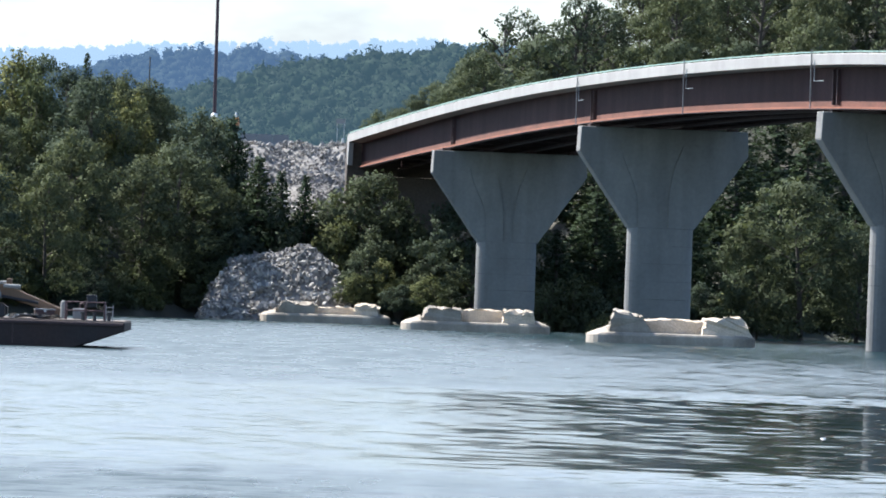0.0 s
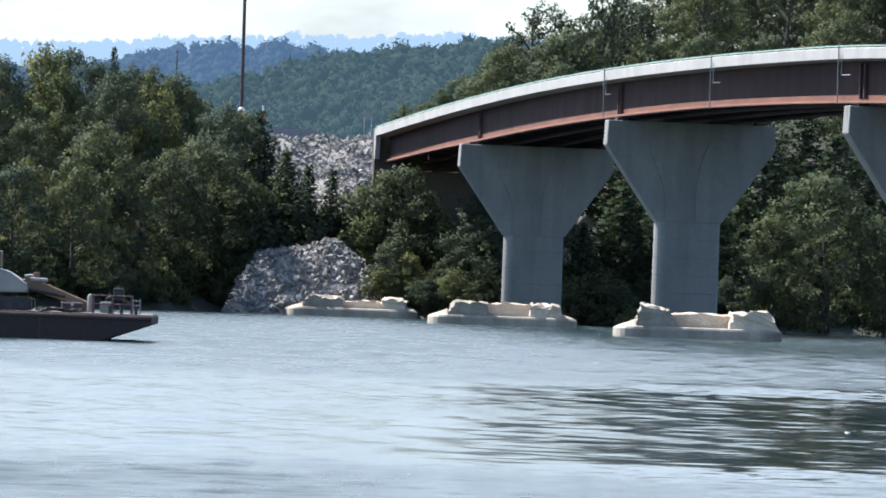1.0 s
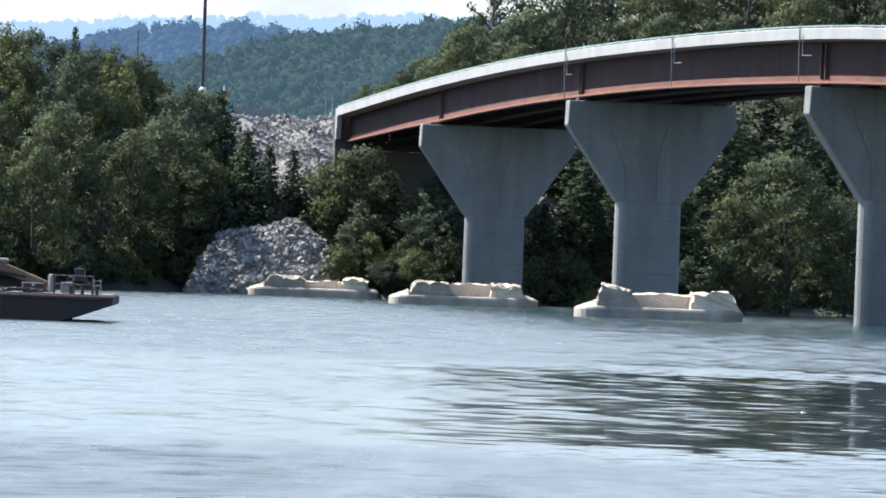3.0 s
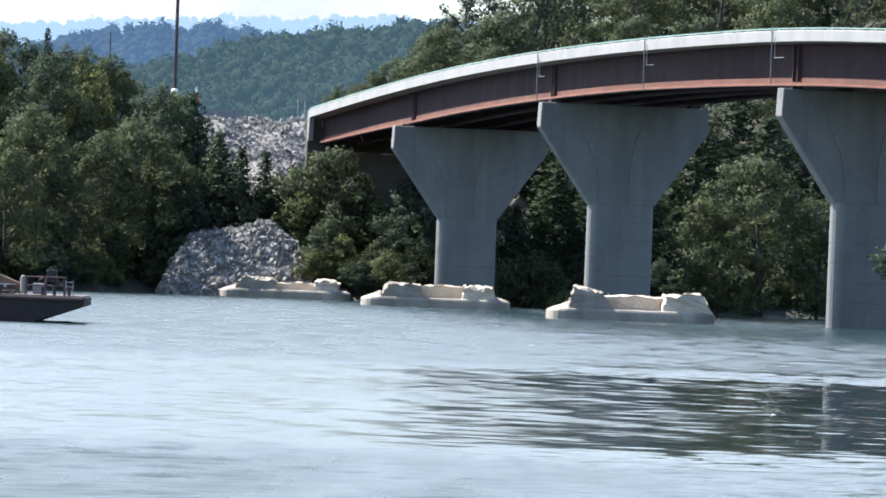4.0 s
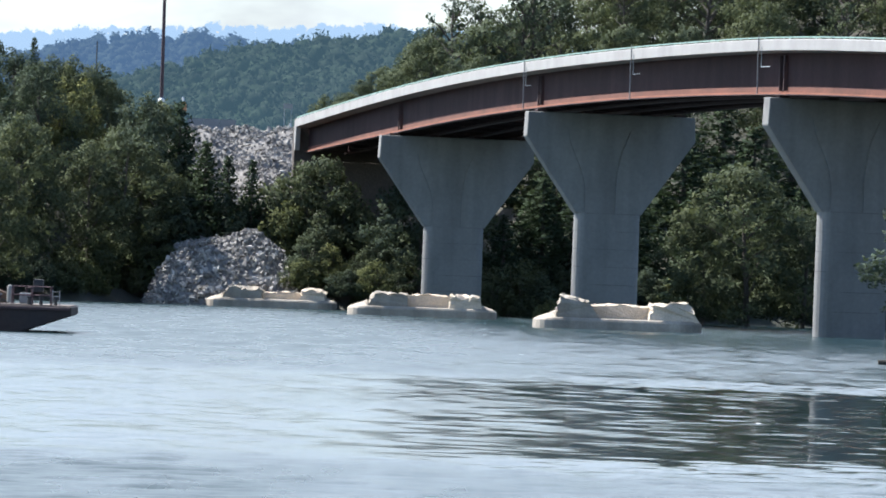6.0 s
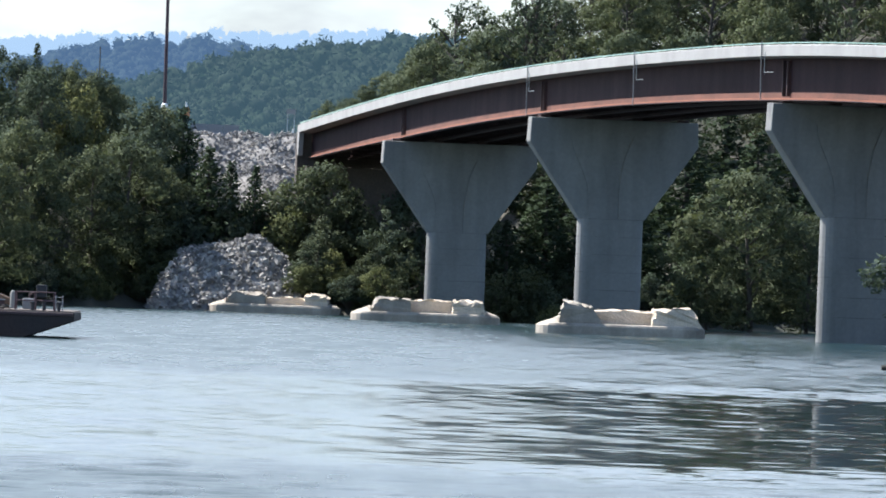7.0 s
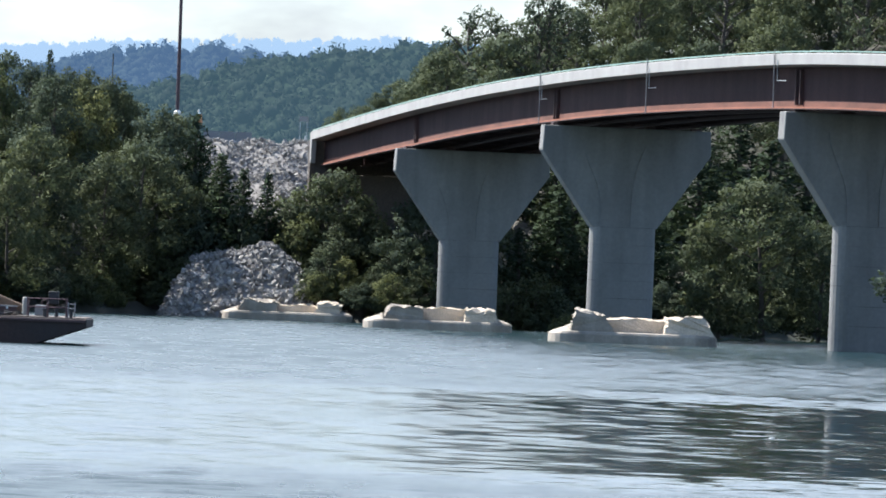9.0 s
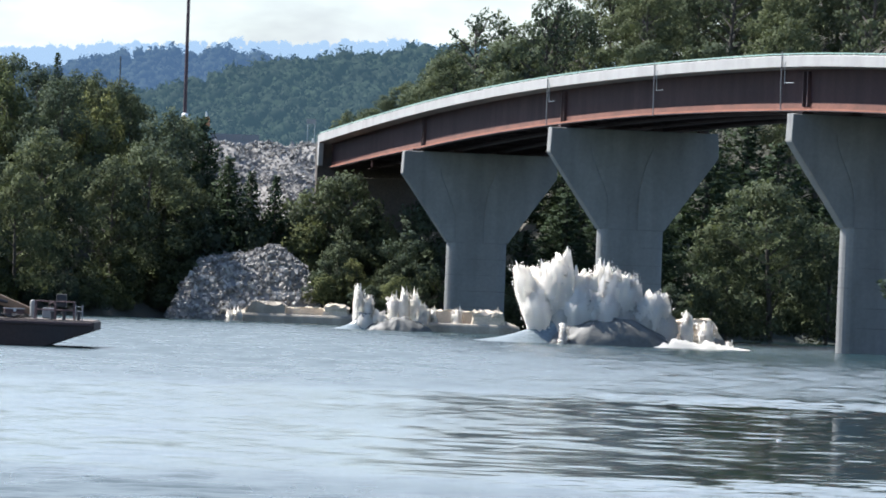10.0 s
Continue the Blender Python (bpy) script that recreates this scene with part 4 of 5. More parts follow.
def build_footing(x, y, turn, length, blocks, mid, seed, label):
    """blocks: outlines in x, z of the broken stubs; mid: (x0, x1, top) of the low core between them."""
    f = thing("old_pier_footing", pose(x, y, 0, 0, 0, turn), label, "pier footing", "footings of the demolished old bridge")
    w, d = length, 3.6
    bm = tower(boat_plan(w, d), [-3.0, 0.5, 0.63, 0.68], [(1.0, 1.0, 0), (0.995, 0.99, 0), (0.97, 0.95, 0), (0.93, 0.9, 0)])
    bmesh.ops.subdivide_edges(bm, edges=[e for e in bm.edges if e.calc_length() > 1.2], cuts=3)
    part("base", bm, OLD_CONCRETE, f, "weathered tan concrete base with rounded noses")
    # sloping nose caps
    for s in (-1, 1):
        plan = [(s * (w / 2 - 0.25), 0.0), (s * (w / 2 - 0.55), 0.85), (s * (w / 2 - 1.4), 1.5), (s * (w / 2 - 1.4), -1.5), (s * (w / 2 - 0.55), -0.85)]
        bm = bmesh.new()
        low = [bm.verts.new((a, b, 0.67)) for a, b in plan]
        high = [bm.verts.new((s * (w / 2 - 1.4) + (a - s * (w / 2 - 1.4)) * 0.3, b * 0.8, 0.67 + (0.28 if abs(a) > w / 2 - 1.3 else 0.42))) for a, b in plan]
        for i in range(5):
            bm.faces.new((low[i], low[(i + 1) % 5], high[(i + 1) % 5], high[i]))
        bm.faces.new(high)
        bm.faces.new(low)
        bmesh.ops.recalc_face_normals(bm, faces=bm.faces)
        part("nose_cap", bm, OLD_CONCRETE, f)
    for i, o in enumerate(blocks):
        part("broken_stub", craggy(prism(o, -1.35, 1.3), 0.30, 1.3, seed + i, 0.9), BROKEN if i else OLD_CONCRETE, f, "broken concrete stub with a ragged top")
    x0, x1, z = mid
    part("core", craggy(prism([(x0, 0.6), (x1, 0.6), (x1, z), ((x0 + x1) / 2, z + 0.08), (x0, z - 0.05)], 0.1, 1.25), 0.13, 1.4, seed + 5, 0.85), BROKEN, f, "ragged low core wall between the stubs")
    rng = np.random.default_rng(40 + seed)
    for i in range(26):
        o = blocks[int(rng.integers(0, len(blocks)))]
        xs, zs = [p[0] for p in o], [p[1] for p in o]
        xx = rng.uniform(min(xs) + 0.3, max(xs) - 0.3)
        shared("rubble_piece", BROKEN_ROCKS[int(rng.integers(0, 8))], f, rock_pose(rng, (xx, rng.uniform(-1.0, 1.0), max(zs) - 0.12 - 0.2 * abs(xx - np.mean(xs))), rng.uniform(0.14, 0.4)))
    return f


BROKEN_ROCKS = rock_meshes(BROKEN)
build_footing(-9.2, 515.2, -3, 10.5, [[(-3.9, 0.6), (-0.75, 0.6), (-0.75, 1.3), (-1.2, 1.5), (-3.4, 1.5)], [(2.2, 0.6), (4.3, 0.6), (4.2, 1.35), (3.6, 1.55), (2.5, 1.5)]], (-0.8, 2.3, 1.2), 1, "broken tan concrete footing of an old bridge pier")
build_footing(2.5, 462.6, 2, 10.75, [[(-3.95, 0.6), (-1.1, 0.6), (-1.1, 1.5), (-1.3, 1.58), (-3.4, 1.65), (-3.7, 1.4)], [(1.85, 0.6), (4.25, 0.6), (4.1, 1.5), (2.0, 1.58)]], (-1.2, 1.9, 1.55), 2, "broken tan concrete footing of an old bridge pier in the water")
build_footing(14.15, 397, 1, 10.45, [[(-3.95, 0.6), (-1.1, 0.6), (-1.75, 1.55), (-2.3, 1.85), (-3.4, 1.95), (-3.6, 1.5)], [(1.85, 0.6), (5.0, 0.6), (4.7, 1.0), (4.1, 1.7), (2.0, 1.65)]], (-1.9, 1.9, 1.5), 3, "large broken footing of an old bridge pier, top orange-tan")


# ---- barge with its machine ----
def build_barge():
    b = thing("work_barge", pose(-14.6, 262, 0, 0, 0, 1), "dark steel work barge with a raked bow", "barge")
    bm = prism([(-16, -0.7), (-0.6, -0.7), (0.0, 0.02), (1.95, 0.72), (1.95, 1.06), (-16, 1.06)], -4.5, 4.5)
    bmesh.ops.bevel(bm, geom=bm.edges[:], offset=0.03, segments=1, affect="EDGES")
    part("hull", bm, HULL, b, "near-black rusty hull with a raked bow")
    part("deck_plate", a_box(-15.9, 1.88, -4.42, 4.42, 1.064, 1.10), DECK_STEEL, b, "worn tan steel deck")
    part("rubbing_strake", a_box(-15.9, 1.9, -4.58, -4.5, 0.90, 1.02, bevel=0.02), RUST_DARK, b)
    for x in (-13, -9.5, -6, -2.5):
        part("hull_seam", a_box(x - 0.03, x + 0.03, -4.53, -4.5, -0.3, 0.9), RUST_DARK, b)
    for x in (0.25, 0.72, 1.3):
        bm = bmesh.new()
        tube([(x, -3.9, 1.1), (x, -3.9, 1.36)], 0.07, bm)
        tube([(x, -3.9, 1.36), (x, -3.9, 1.42)], 0.10, bm)
        part("bollard", bm, BLACK, b, "black mooring bollard")
    # tangle of chain and hose on deck
    for k in range(3):
        rng = np.random.default_rng(60 + k)
        pts = [(-2.4 + 0.9 * k * 0.6 + rng.uniform(-0.4, 0.4), -3.6 + rng.uniform(-0.4, 0.4), 1.13 + rng.uniform(0, 0.12)) for _ in range(9)]
        part("hose", tube(pts, 0.045, sides=6), BLACK if k else GREY_PAINT, b)


def build_deck_clutter():
    """Loose gear between the excavator and the pump."""
    rng = np.random.default_rng(71)
    for i in range(5):
        x, y = -17.1 + 0.42 * i, 258.9 + rng.uniform(-0.3, 0.3)
        c = thing("mooring_rope", pose(x, y, 1.1, 0, 0, rng.uniform(0, 180)), "coil of dark mooring rope on the barge deck", "rope", "rope coils on the barge")
        pts = [(0.20 * (1 - 0.02 * k) * math.cos(k * 0.6), 0.20 * (1 - 0.02 * k) * math.sin(k * 0.6), 0.04 + 0.0045 * k) for k in range(32)]
        part("coil", tube(pts, 0.03, sides=5), BLACK if i % 2 else BARK, c)
    t = thing("tool_chest", pose(-15.9, 259.6, 1.1, 0, 0, 8), "low rusty steel tool chest on the barge deck", "tool chest")
    part("body", a_box(-0.4, 0.4, -0.25, 0.25, 0.0, 0.34, bevel=0.02), RUST_DARK, t)
    part("lid", a_box(-0.42, 0.42, -0.27, 0.27, 0.345, 0.40, bevel=0.015), GREY_PAINT, t, "grey lid")
    part("latch", a_box(-0.05, 0.05, -0.285, -0.272, 0.26, 0.36), STEEL, t)


def build_generator():
    g = thing("pump_unit", pose(-15.0, 259.0, 1.1), "caged pump unit with a white tank on the barge deck", "pump unit")
    for x in (0.0, 0.78, 1.55):
        for y in (-0.5, 0.5):
            part("frame_post", tube([(x, y, 0), (x, y, 0.74)], 0.028, sides=6), DARK_STEEL, g)
    for z in (0.38, 0.72):
        for y in (-0.5, 0.5):
            part("frame_rail", tube([(0, y, z), (1.55, y, z)], 0.024, sides=6), DARK_STEEL, g)
        for x in (0.0, 1.55):
            part("frame_rail", tube([(x, -0.5, z), (x, 0.5, z)], 0.024, sides=6), DARK_STEEL, g)
    bm = tower([(0.12 * math.cos(a * math.pi / 6), 0.12 * math.sin(a * math.pi / 6)) for a in range(12)], [0.03, 0.1, 0.6, 0.72, 0.76], [(0.9, 0.9, -0.12), (1, 1, -0.12), (1, 1, -0.12), (0.8, 0.8, -0.12), (0.4, 0.4, -0.12)])
    part("tank", bm, HOUSING, g, "dirty white upright tank")
    part("engine_block", a_box(0.28, 0.75, -0.3, 0.3, 0.02, 0.46, bevel=0.05), GREY_PAINT, g)
    part("control_box", a_box(0.82, 1.22, -0.35, 0.25, 0.5, 1.02, bevel=0.04), BLACK, g, "black control box")
    for x in (1.62, 1.9):          # short ladder on the end of the cage
        part("ladder_rail", tube([(x, -0.45, 0), (x, -0.45, 0.62)], 0.022, sides=6), GREY_PAINT, g)
    for z in (0.18, 0.36, 0.54):
        part("rung", tube([(1.62, -0.45, z), (1.9, -0.45, z)], 0.016, sides=6), GREY_PAINT, g)
    part("exhaust", tube([(0.55, 0, 0.46), (0.55, 0, 0.62), (0.7, 0, 0.68)], 0.04, sides=6), RUST_DARK, g)


def build_excavator():
    e = thing("excavator", pose(-18.6, 260.5, 1.1), "yellow and white excavator parked on the barge, boom lowered", "excavator")
    for y in (-0.9, 0.9):
        t = part("track", prism([(-1.7, 0.12), (-1.5, 0.0), (0.9, 0.0), (1.1, 0.12), (1.1, 0.42), (0.9, 0.55), (-1.5, 0.55), (-1.7, 0.42)], y - 0.25, y + 0.25), BLACK, e, "black crawler track")
        for i in range(5):
            part("roller", tube([(-1.3 + 0.5 * i, y - 0.27, 0.2), (-1.3 + 0.5 * i, y + 0.27, 0.2)], 0.12), RUST_DARK, t)
    part("turntable", tower([(0.6 * math.cos(a * math.pi / 8), 0.6 * math.sin(a * math.pi / 8)) for a in range(16)], [0.55, 0.7], [(1, 1, -0.3), (1, 1, -0.3)]), BLACK, e)
    bm = prism([(-2.0, 0.72), (0.35, 0.72), (0.9, 0.75), (0.9, 1.05), (0.1, 1.55), (-0.5, 1.72), (-2.0, 1.72)], -1.0, 1.0)
    bmesh.ops.bevel(bm, geom=bm.edges[:], offset=0.06, segments=2, affect="EDGES")
    part("engine_housing", bm, HOUSING, e, "faded white sloping engine housing")
    bm = a_box(-1.5, -0.2, -0.9, 0.2, 1.70, 2.38, bevel=0.06)
    cab = part("cab", bm, YELLOW, e, "orange-yellow cab")
    part("window", a_box(-1.35, -0.5, -0.91, -0.903, 1.85, 2.25), BLACK, cab)
    boom = prism([(0.35, 1.16), (0.9, 1.34), (1.35, 1.2), (3.5, 0.36), (3.45, 0.14), (3.25, 0.14), (0.9, 0.86)], -0.28, 0.28)
    bmesh.ops.bevel(boom, geom=boom.edges[:], offset=0.04, segments=1, affect="EDGES")
    bo = part("boom", boom, YELLOW, e, "worn yellow boom lying low over the deck")
    part("hydraulic_ram", tube([(0.5, -0.32, 0.9), (2.4, -0.32, 0.62)], 0.06), BLACK, bo)
    part("lamp_bracket", a_box(1.08, 1.3, -0.12, 0.12, 1.3, 1.56, bevel=0.03), YELLOW, bo)
    part("float_roll", tube([(0.72, -0.2, 1.38), (1.08, -0.2, 1.4)], 0.07), HOUSING, bo, "white roll lashed to the boom")
    part("float_roll", tube([(0.98, -0.32, 1.26), (1.66, -0.32, 1.24)], 0.085), HOUSING, bo, "white roll lashed to the boom")


build_barge()
build_deck_clutter()
build_generator()
build_excavator()


# ---- on the approach road ----
def build_mast():
    m = thing("tall_mast", pose(-20.18, 560, 14.5, 0, -0.3, 0), "tall dark steel mast rising above the trees", "mast")
    part("shaft", tube([(0, 0, 0), (0, 0, 2.9), (0, 0, 26)], [0.18, 0.165, 0.12], sides=12), DARK_STEEL, m, "dark red-brown shaft")
    part("collar", tower([(0.3 * math.cos(a * math.pi / 8), 0.3 * math.sin(a * math.pi / 8)) for a in range(16)], [2.75, 2.95, 3.1], [(1, 1, 0), (1, 1, 0), (0.45, 0.45, 0)]), WHITE, m, "white collar round the shaft")
    part("base_plate", a_box(-0.5, 0.5, -0.5, 0.5, -1.5, 0.04, bevel=0.03), CONCRETE, m)
    t = thing("utility_pole", pose(-25.7, 555, float(ground_z(-25.7, 555))), "thin weathered utility pole on the knoll", "pole")
    part("shaft", tube([(0, 0, -0.5), (0, 0, 22.1 - float(ground_z(-25.7, 555)))], [0.07, 0.045]), BARK, t)


def build_sign():
    s = thing("road_sign", pose(-9.55, 580, 15.2), "faded tan road sign on two thin posts beside the approach", "sign")
    for x in (-0.3, 0.32):
        part("post", tube([(x, 0, -0.4), (x, 0, 2.5)], 0.04, sides=6), STEEL, s)
    part("panel", a_box(-0.42, 0.42, -0.06, -0.042, 2.35, 2.8), PARAPET, s, "faded tan panel")
    w = thing("marker_post", pose(-9.2, 571, 15.3), "short white marker post at the bridge end", "post")
    part("post", tube([(0, 0, -0.3), (0, 0, 0.75)], 0.07), WHITE, w)


def build_barrier():
    b = thing("barrier_wall", pose(-16.0, 568, 15.1), "grey concrete road barrier along the top of the embankment", "barrier")
    for i in range(3):
        bm = prism([(-0.3, 0), (0.3, 0), (0.18, 0.3), (0.1, 0.95), (-0.1, 0.95), (-0.18, 0.3)], -0.69, 0.69)
        bmesh.ops.rotate(bm, verts=bm.verts, cent=(0, 0, 0), matrix=Matrix.Rotation(math.pi / 2, 3, "Z"))
        o = part("barrier_block", bm, GREY_PAINT, b)
        o.location = (-1.42 + 1.42 * i, 0, 0.05)
    # unidentified orange and white object; its form and post are made up
    g = float(ground_z(-17.85, 542.6))
    m = thing("orange_object", pose(-17.65, 542.6, g), "unidentified orange and white object on an added post", "traffic marker")
    part("post", tube([(0, 0, -0.4), (0, 0, 16.1 - g)], 0.05, sides=6), GREY_PAINT, m)
    part("orange_body", tower([(0.2 * math.cos(a * math.pi / 6), 0.2 * math.sin(a * math.pi / 6)) for a in range(12)], [16.0 - g, 16.05 - g, 16.5 - g, 16.85 - g], [(0.7, 0.7, 0), (1.1, 1.1, 0), (1, 1, 0), (0.6, 0.6, 0)]), ORANGE, m, "faded orange body")
    part("top", tube([(-0.06, 0, 16.84 - g), (-0.12, 0, 17.3 - g)], [0.11, 0.05]), WHITE, m, "white tip")


def build_old_walls():
    w = thing("old_abutment", pose(-12.6, 531, 0), "dark weathered stone abutment of the old bridge in the bushes", "abutment")
    rng = np.random.default_rng(21)
    for j in range(8):
        x = -2.6 + (j % 2) * 0.4
        while x < 2.4:
            l = rng.uniform(0.7, 1.2)
            o = part("stone", a_box(x, x + l - 0.04, -0.6 + rng.uniform(-0.06, 0.06), 0.7, 4.0 + j * 0.5, 4.46 + j * 0.5, bevel=0.03), SHADED_STONE, w)
            x += l
    part("backing", a_box(-2.5, 2.4, -0.45, 0.8, 0.5, 7.95), SHADED_STONE, w)
    sy = next(k for k in range(520, 640) if float(ground_z(0.0187 * k, k)) > 6.9)
    s = thing("concrete_slab", pose(0.0187 * sy, sy, 0), "old concrete block half hidden under the bridge", "concrete block")
    part("block", a_box(-0.7, 0.7, -0.5, 0.5, float(ground_z(0.0187 * sy, sy)) - 1, float(ground_z(0.0187 * sy, sy)) + 1.1, bevel=0.05), OLD_CONCRETE, s)


build_mast()
build_sign()
build_barrier()
build_old_walls()


def build_log():
    g = thing("drift_log", pose(19.2, 246, 0.05), "dark drift log lying in the shallows of the near point", "log")
    rng = np.random.default_rng(3)
    part("trunk", tube([(-0.45, 0, 0.10), (0.6, 0.1, 0.12), (2.5, 0.1, 0.2), (6.5, 0.4, 1.0)], [0.09, 0.15, 0.18, 0.2], sides=9), BARK, g)
    part("branch", tube([(0.5, 0.1, 0.15), (0.2, -0.2, 0.4), (0.1, -0.3, 0.55)], [0.06, 0.04, 0.015], sides=6), BARK, g)


build_log()


# ---- what moves: the drifting float and the water thrown up by the charges ----
def airy(m, colour, share):
    """Lets light scatter right through aerated water."""
    n, l = m.node_tree.nodes, m.node_tree.links
    tr, mix = n.new("ShaderNodeBsdfTranslucent"), n.new("ShaderNodeMixShader")
    tr.inputs["Color"].default_value = colour + (1,)
    mix.inputs[0].default_value = share
    l.new(n["Principled BSDF"].outputs[0], mix.inputs[1])
    l.new(tr.outputs[0], mix.inputs[2])
    l.new(mix.outputs[0], n["Material Output"].inputs["Surface"])
    return m


SPRAY_AIR = airy(material("airy_white_water", (0.96, 0.93, 0.87), 0.95, scale=0.9, vary=0.05, bump=0.15, second=(0.88, 0.85, 0.79)), (0.98, 0.95, 0.89), 0.72)
SPRAY_GREY = airy(material("churned_water", (0.62, 0.59, 0.53), 0.95, scale=0.9, vary=0.2, bump=0.15), (0.68, 0.64, 0.57), 0.55)
airy(SPRAY_DARK, (0.12, 0.12, 0.108), 0.3)


def jet_mesh(name, radius, height, seed, mat, spikes=9, fine=True):
    """A burst of water whose top is at z = 0: a soft core, fans of flung spray round it, ragged fingers at the crown."""
    rng = np.random.default_rng(seed)
    verts, faces, normals = [], [], []

    def fan(foot, head, ragged, n=28, m=60):
        """A body that widens upwards and ends in fingers."""
        k = len(verts)
        for j in range(n + 1):
            f = j / n
            close = min(1.0, 4.5 * (1 - f)) ** 0.5
            for i in range(m):
                b = 2 * math.pi * i / m
                cx, cy = math.cos(b), math.sin(b)
                g = (foot + (head - foot) * f ** 1.3) * (1 + 0.22 * noise.noise((cx * 1.6 + seed, cy * 1.6, f * 1.5)) + 0.16 * noise.noise((cx * 5 + seed, cy * 5, f * 2.5)) + 0.08 * noise.noise((cx * 11, cy * 11 + seed, f * 7)))
                r = radius * g * close
                top = ragged * height * f ** 3 * (noise.noise((cx * close * 3.2 + seed, cy * close * 3.2, 4)) + 1.0 * noise.noise((cx * close * 10 + seed, cy * close * 10, 9)) - 0.35)
                verts.append((r * cx, r * cy, -height * (1 - 0.97 * f) + top))
                normals.append(tuple(Vector((cx, cy, 0.1 + 0.9 * f ** 4)).normalized()))
        for j in range(n):
            for i in range(m):
                faces.append((k + j * m + i, k + j * m + (i + 1) % m, k + (j + 1) * m + (i + 1) % m, k + (j + 1) * m + i))

    if not fine:       # dark lifted water, wide at the foot
        fan(1.9, 1.0, 0.10)
        count = 700
    else:
        fan(0.7, 1.3 if radius > 0.5 else 0.9, 0.15 if radius > 0.5 else 0.3)
        count = 2600
    tips = []
    for i in range(spikes + 5):
        a, rr = rng.uniform(0, 6.28), radius * math.sqrt(rng.uniform(0.0, 1.0)) * 1.25
        tips.append((rr * math.cos(a), rr * math.sin(a), -height * rng.uniform(0.0, 0.16) * (0.4 + rr / radius), rng.uniform(0.16, 0.34) * radius))
    which = rng.integers(0, len(tips), count)
    along = rng.uniform(0.0, 1.0, count) ** (0.75 if fine else 1.3)
    for w, f in zip(which, along):
        tx, ty, tz, tr = tips[w]
        spread = tr * (1.25 - f) ** 0.7 + radius * 0.10
        o = rng.normal(size=3) * spread * 0.62
        x, y, z = tx * (0.35 + 0.65 * f) + o[0], ty * (0.35 + 0.65 * f) + o[1], -height * 0.92 * (1 - f) + tz * f + o[2] * 0.5
        s = rng.uniform(0.015, 0.06) * (1.15 - 0.5 * f)
        k = len(verts)
        t = rng.normal(size=(2, 3)) * s
        verts.extend([(x + t[0][0], y + t[0][1], z + t[0][2] - s), (x + t[1][0], y + t[1][1], z + t[1][2] - s * 0.4), (x - t[0][0] * 0.4, y - t[1][1] * 0.4, z + s * 1.7)])
        faces.append((k, k + 1, k + 2))
        d = Vector((x * 1.2 + o[0], y * 1.2 + o[1], radius * 0.6)).normalized()
        normals.extend([tuple(d)] * 3)
    me = mesh_of(name, verts, faces, mat, True)
    me.normals_split_custom_set_from_vertices(normals)
    return me


def mound_mesh(name, length, depth, height, seed):
    """A long swell of dark lifted water, streaked down its flanks, top at z = 0."""
    verts, faces, n, m = [], [], 30, 96
    for j in range(n + 1):
        f = j / n
        spread = (1 - f ** 2.6) ** 0.75 + 0.001
        for i in range(m):
            a = 2 * math.pi * i / m
            cx, cy = math.cos(a), math.sin(a)
            g = spread * (1 + 0.10 * noise.noise((cx * 4 + seed, cy * 3, f * 1.2)) + 0.06 * noise.noise((cx * 14 + seed, cy * 9, f * 2)) + 0.03 * noise.noise((cx * 34, cy * 20 + seed, f * 5)))
            verts.append((cx * length * g, cy * depth * g, -height * (1 - f) + 0.30 * f * noise.noise((cx * g * 5 + seed, cy * g * 3, 2))))
    for j in range(n):
        faces += [(j * m + i, j * m + (i + 1) % m, (j + 1) * m + (i + 1) % m, (j + 1) * m + i) for i in range(m)]
    return mesh_of(name, verts, faces, SPRAY_DARK, True)


def skirt_mesh(name, length, height, mat):
    """The swept-up foot of a burst: a concave flank of smooth water."""
    verts, faces, n, k = [], [], 18, 26
    for j in range(n):
        f = j / (n - 1)
        for i in range(k):
            a = 2 * math.pi * i / (k - 1)
            r = 0.5 + length * (1 - f) ** 1.9 * (0.22 + 0.78 * max(0.0, -math.cos(a)) ** 1.5)
            wob = 1 + 0.06 * noise.noise((i * 0.7, j * 0.5, 3))
            verts.append((r * math.cos(a) * wob, r * math.sin(a) * 0.7 * wob, height * f ** 1.5 - height))
    for j in range(n - 1):
        faces += [(j * k + i, j * k + i + 1, (j + 1) * k + i + 1, (j + 1) * k + i) for i in range(k - 1)]
    return mesh_of(name, verts, faces, mat, True)


def sheet_mesh(name, length, mat):
    """A low tongue of foam racing outwards along the water."""
    verts, faces, n, k = [], [], 30, 7
    for j in range(n):
        f = j / (n - 1)
        for i in range(k):
            g = i / (k - 1) * 2 - 1
            verts.append((length * f, g * (1.7 - 1.3 * f) + 0.15 * noise.noise((j * 0.6, i, 1)), 0.80 * (1 - g * g) * min(1.0, 5 * f) * (1 - f) ** 1.2 * (1 + 0.6 * noise.noise((j * 0.9, i * 0.8, 5))) - 0.4))
    for j in range(n - 1):
        faces += [(j * k + i, j * k + i + 1, (j + 1) * k + i + 1, (j + 1) * k + i) for i in range(k - 1)]
    return mesh_of(name, verts, faces, mat, True)


LIFTS = []


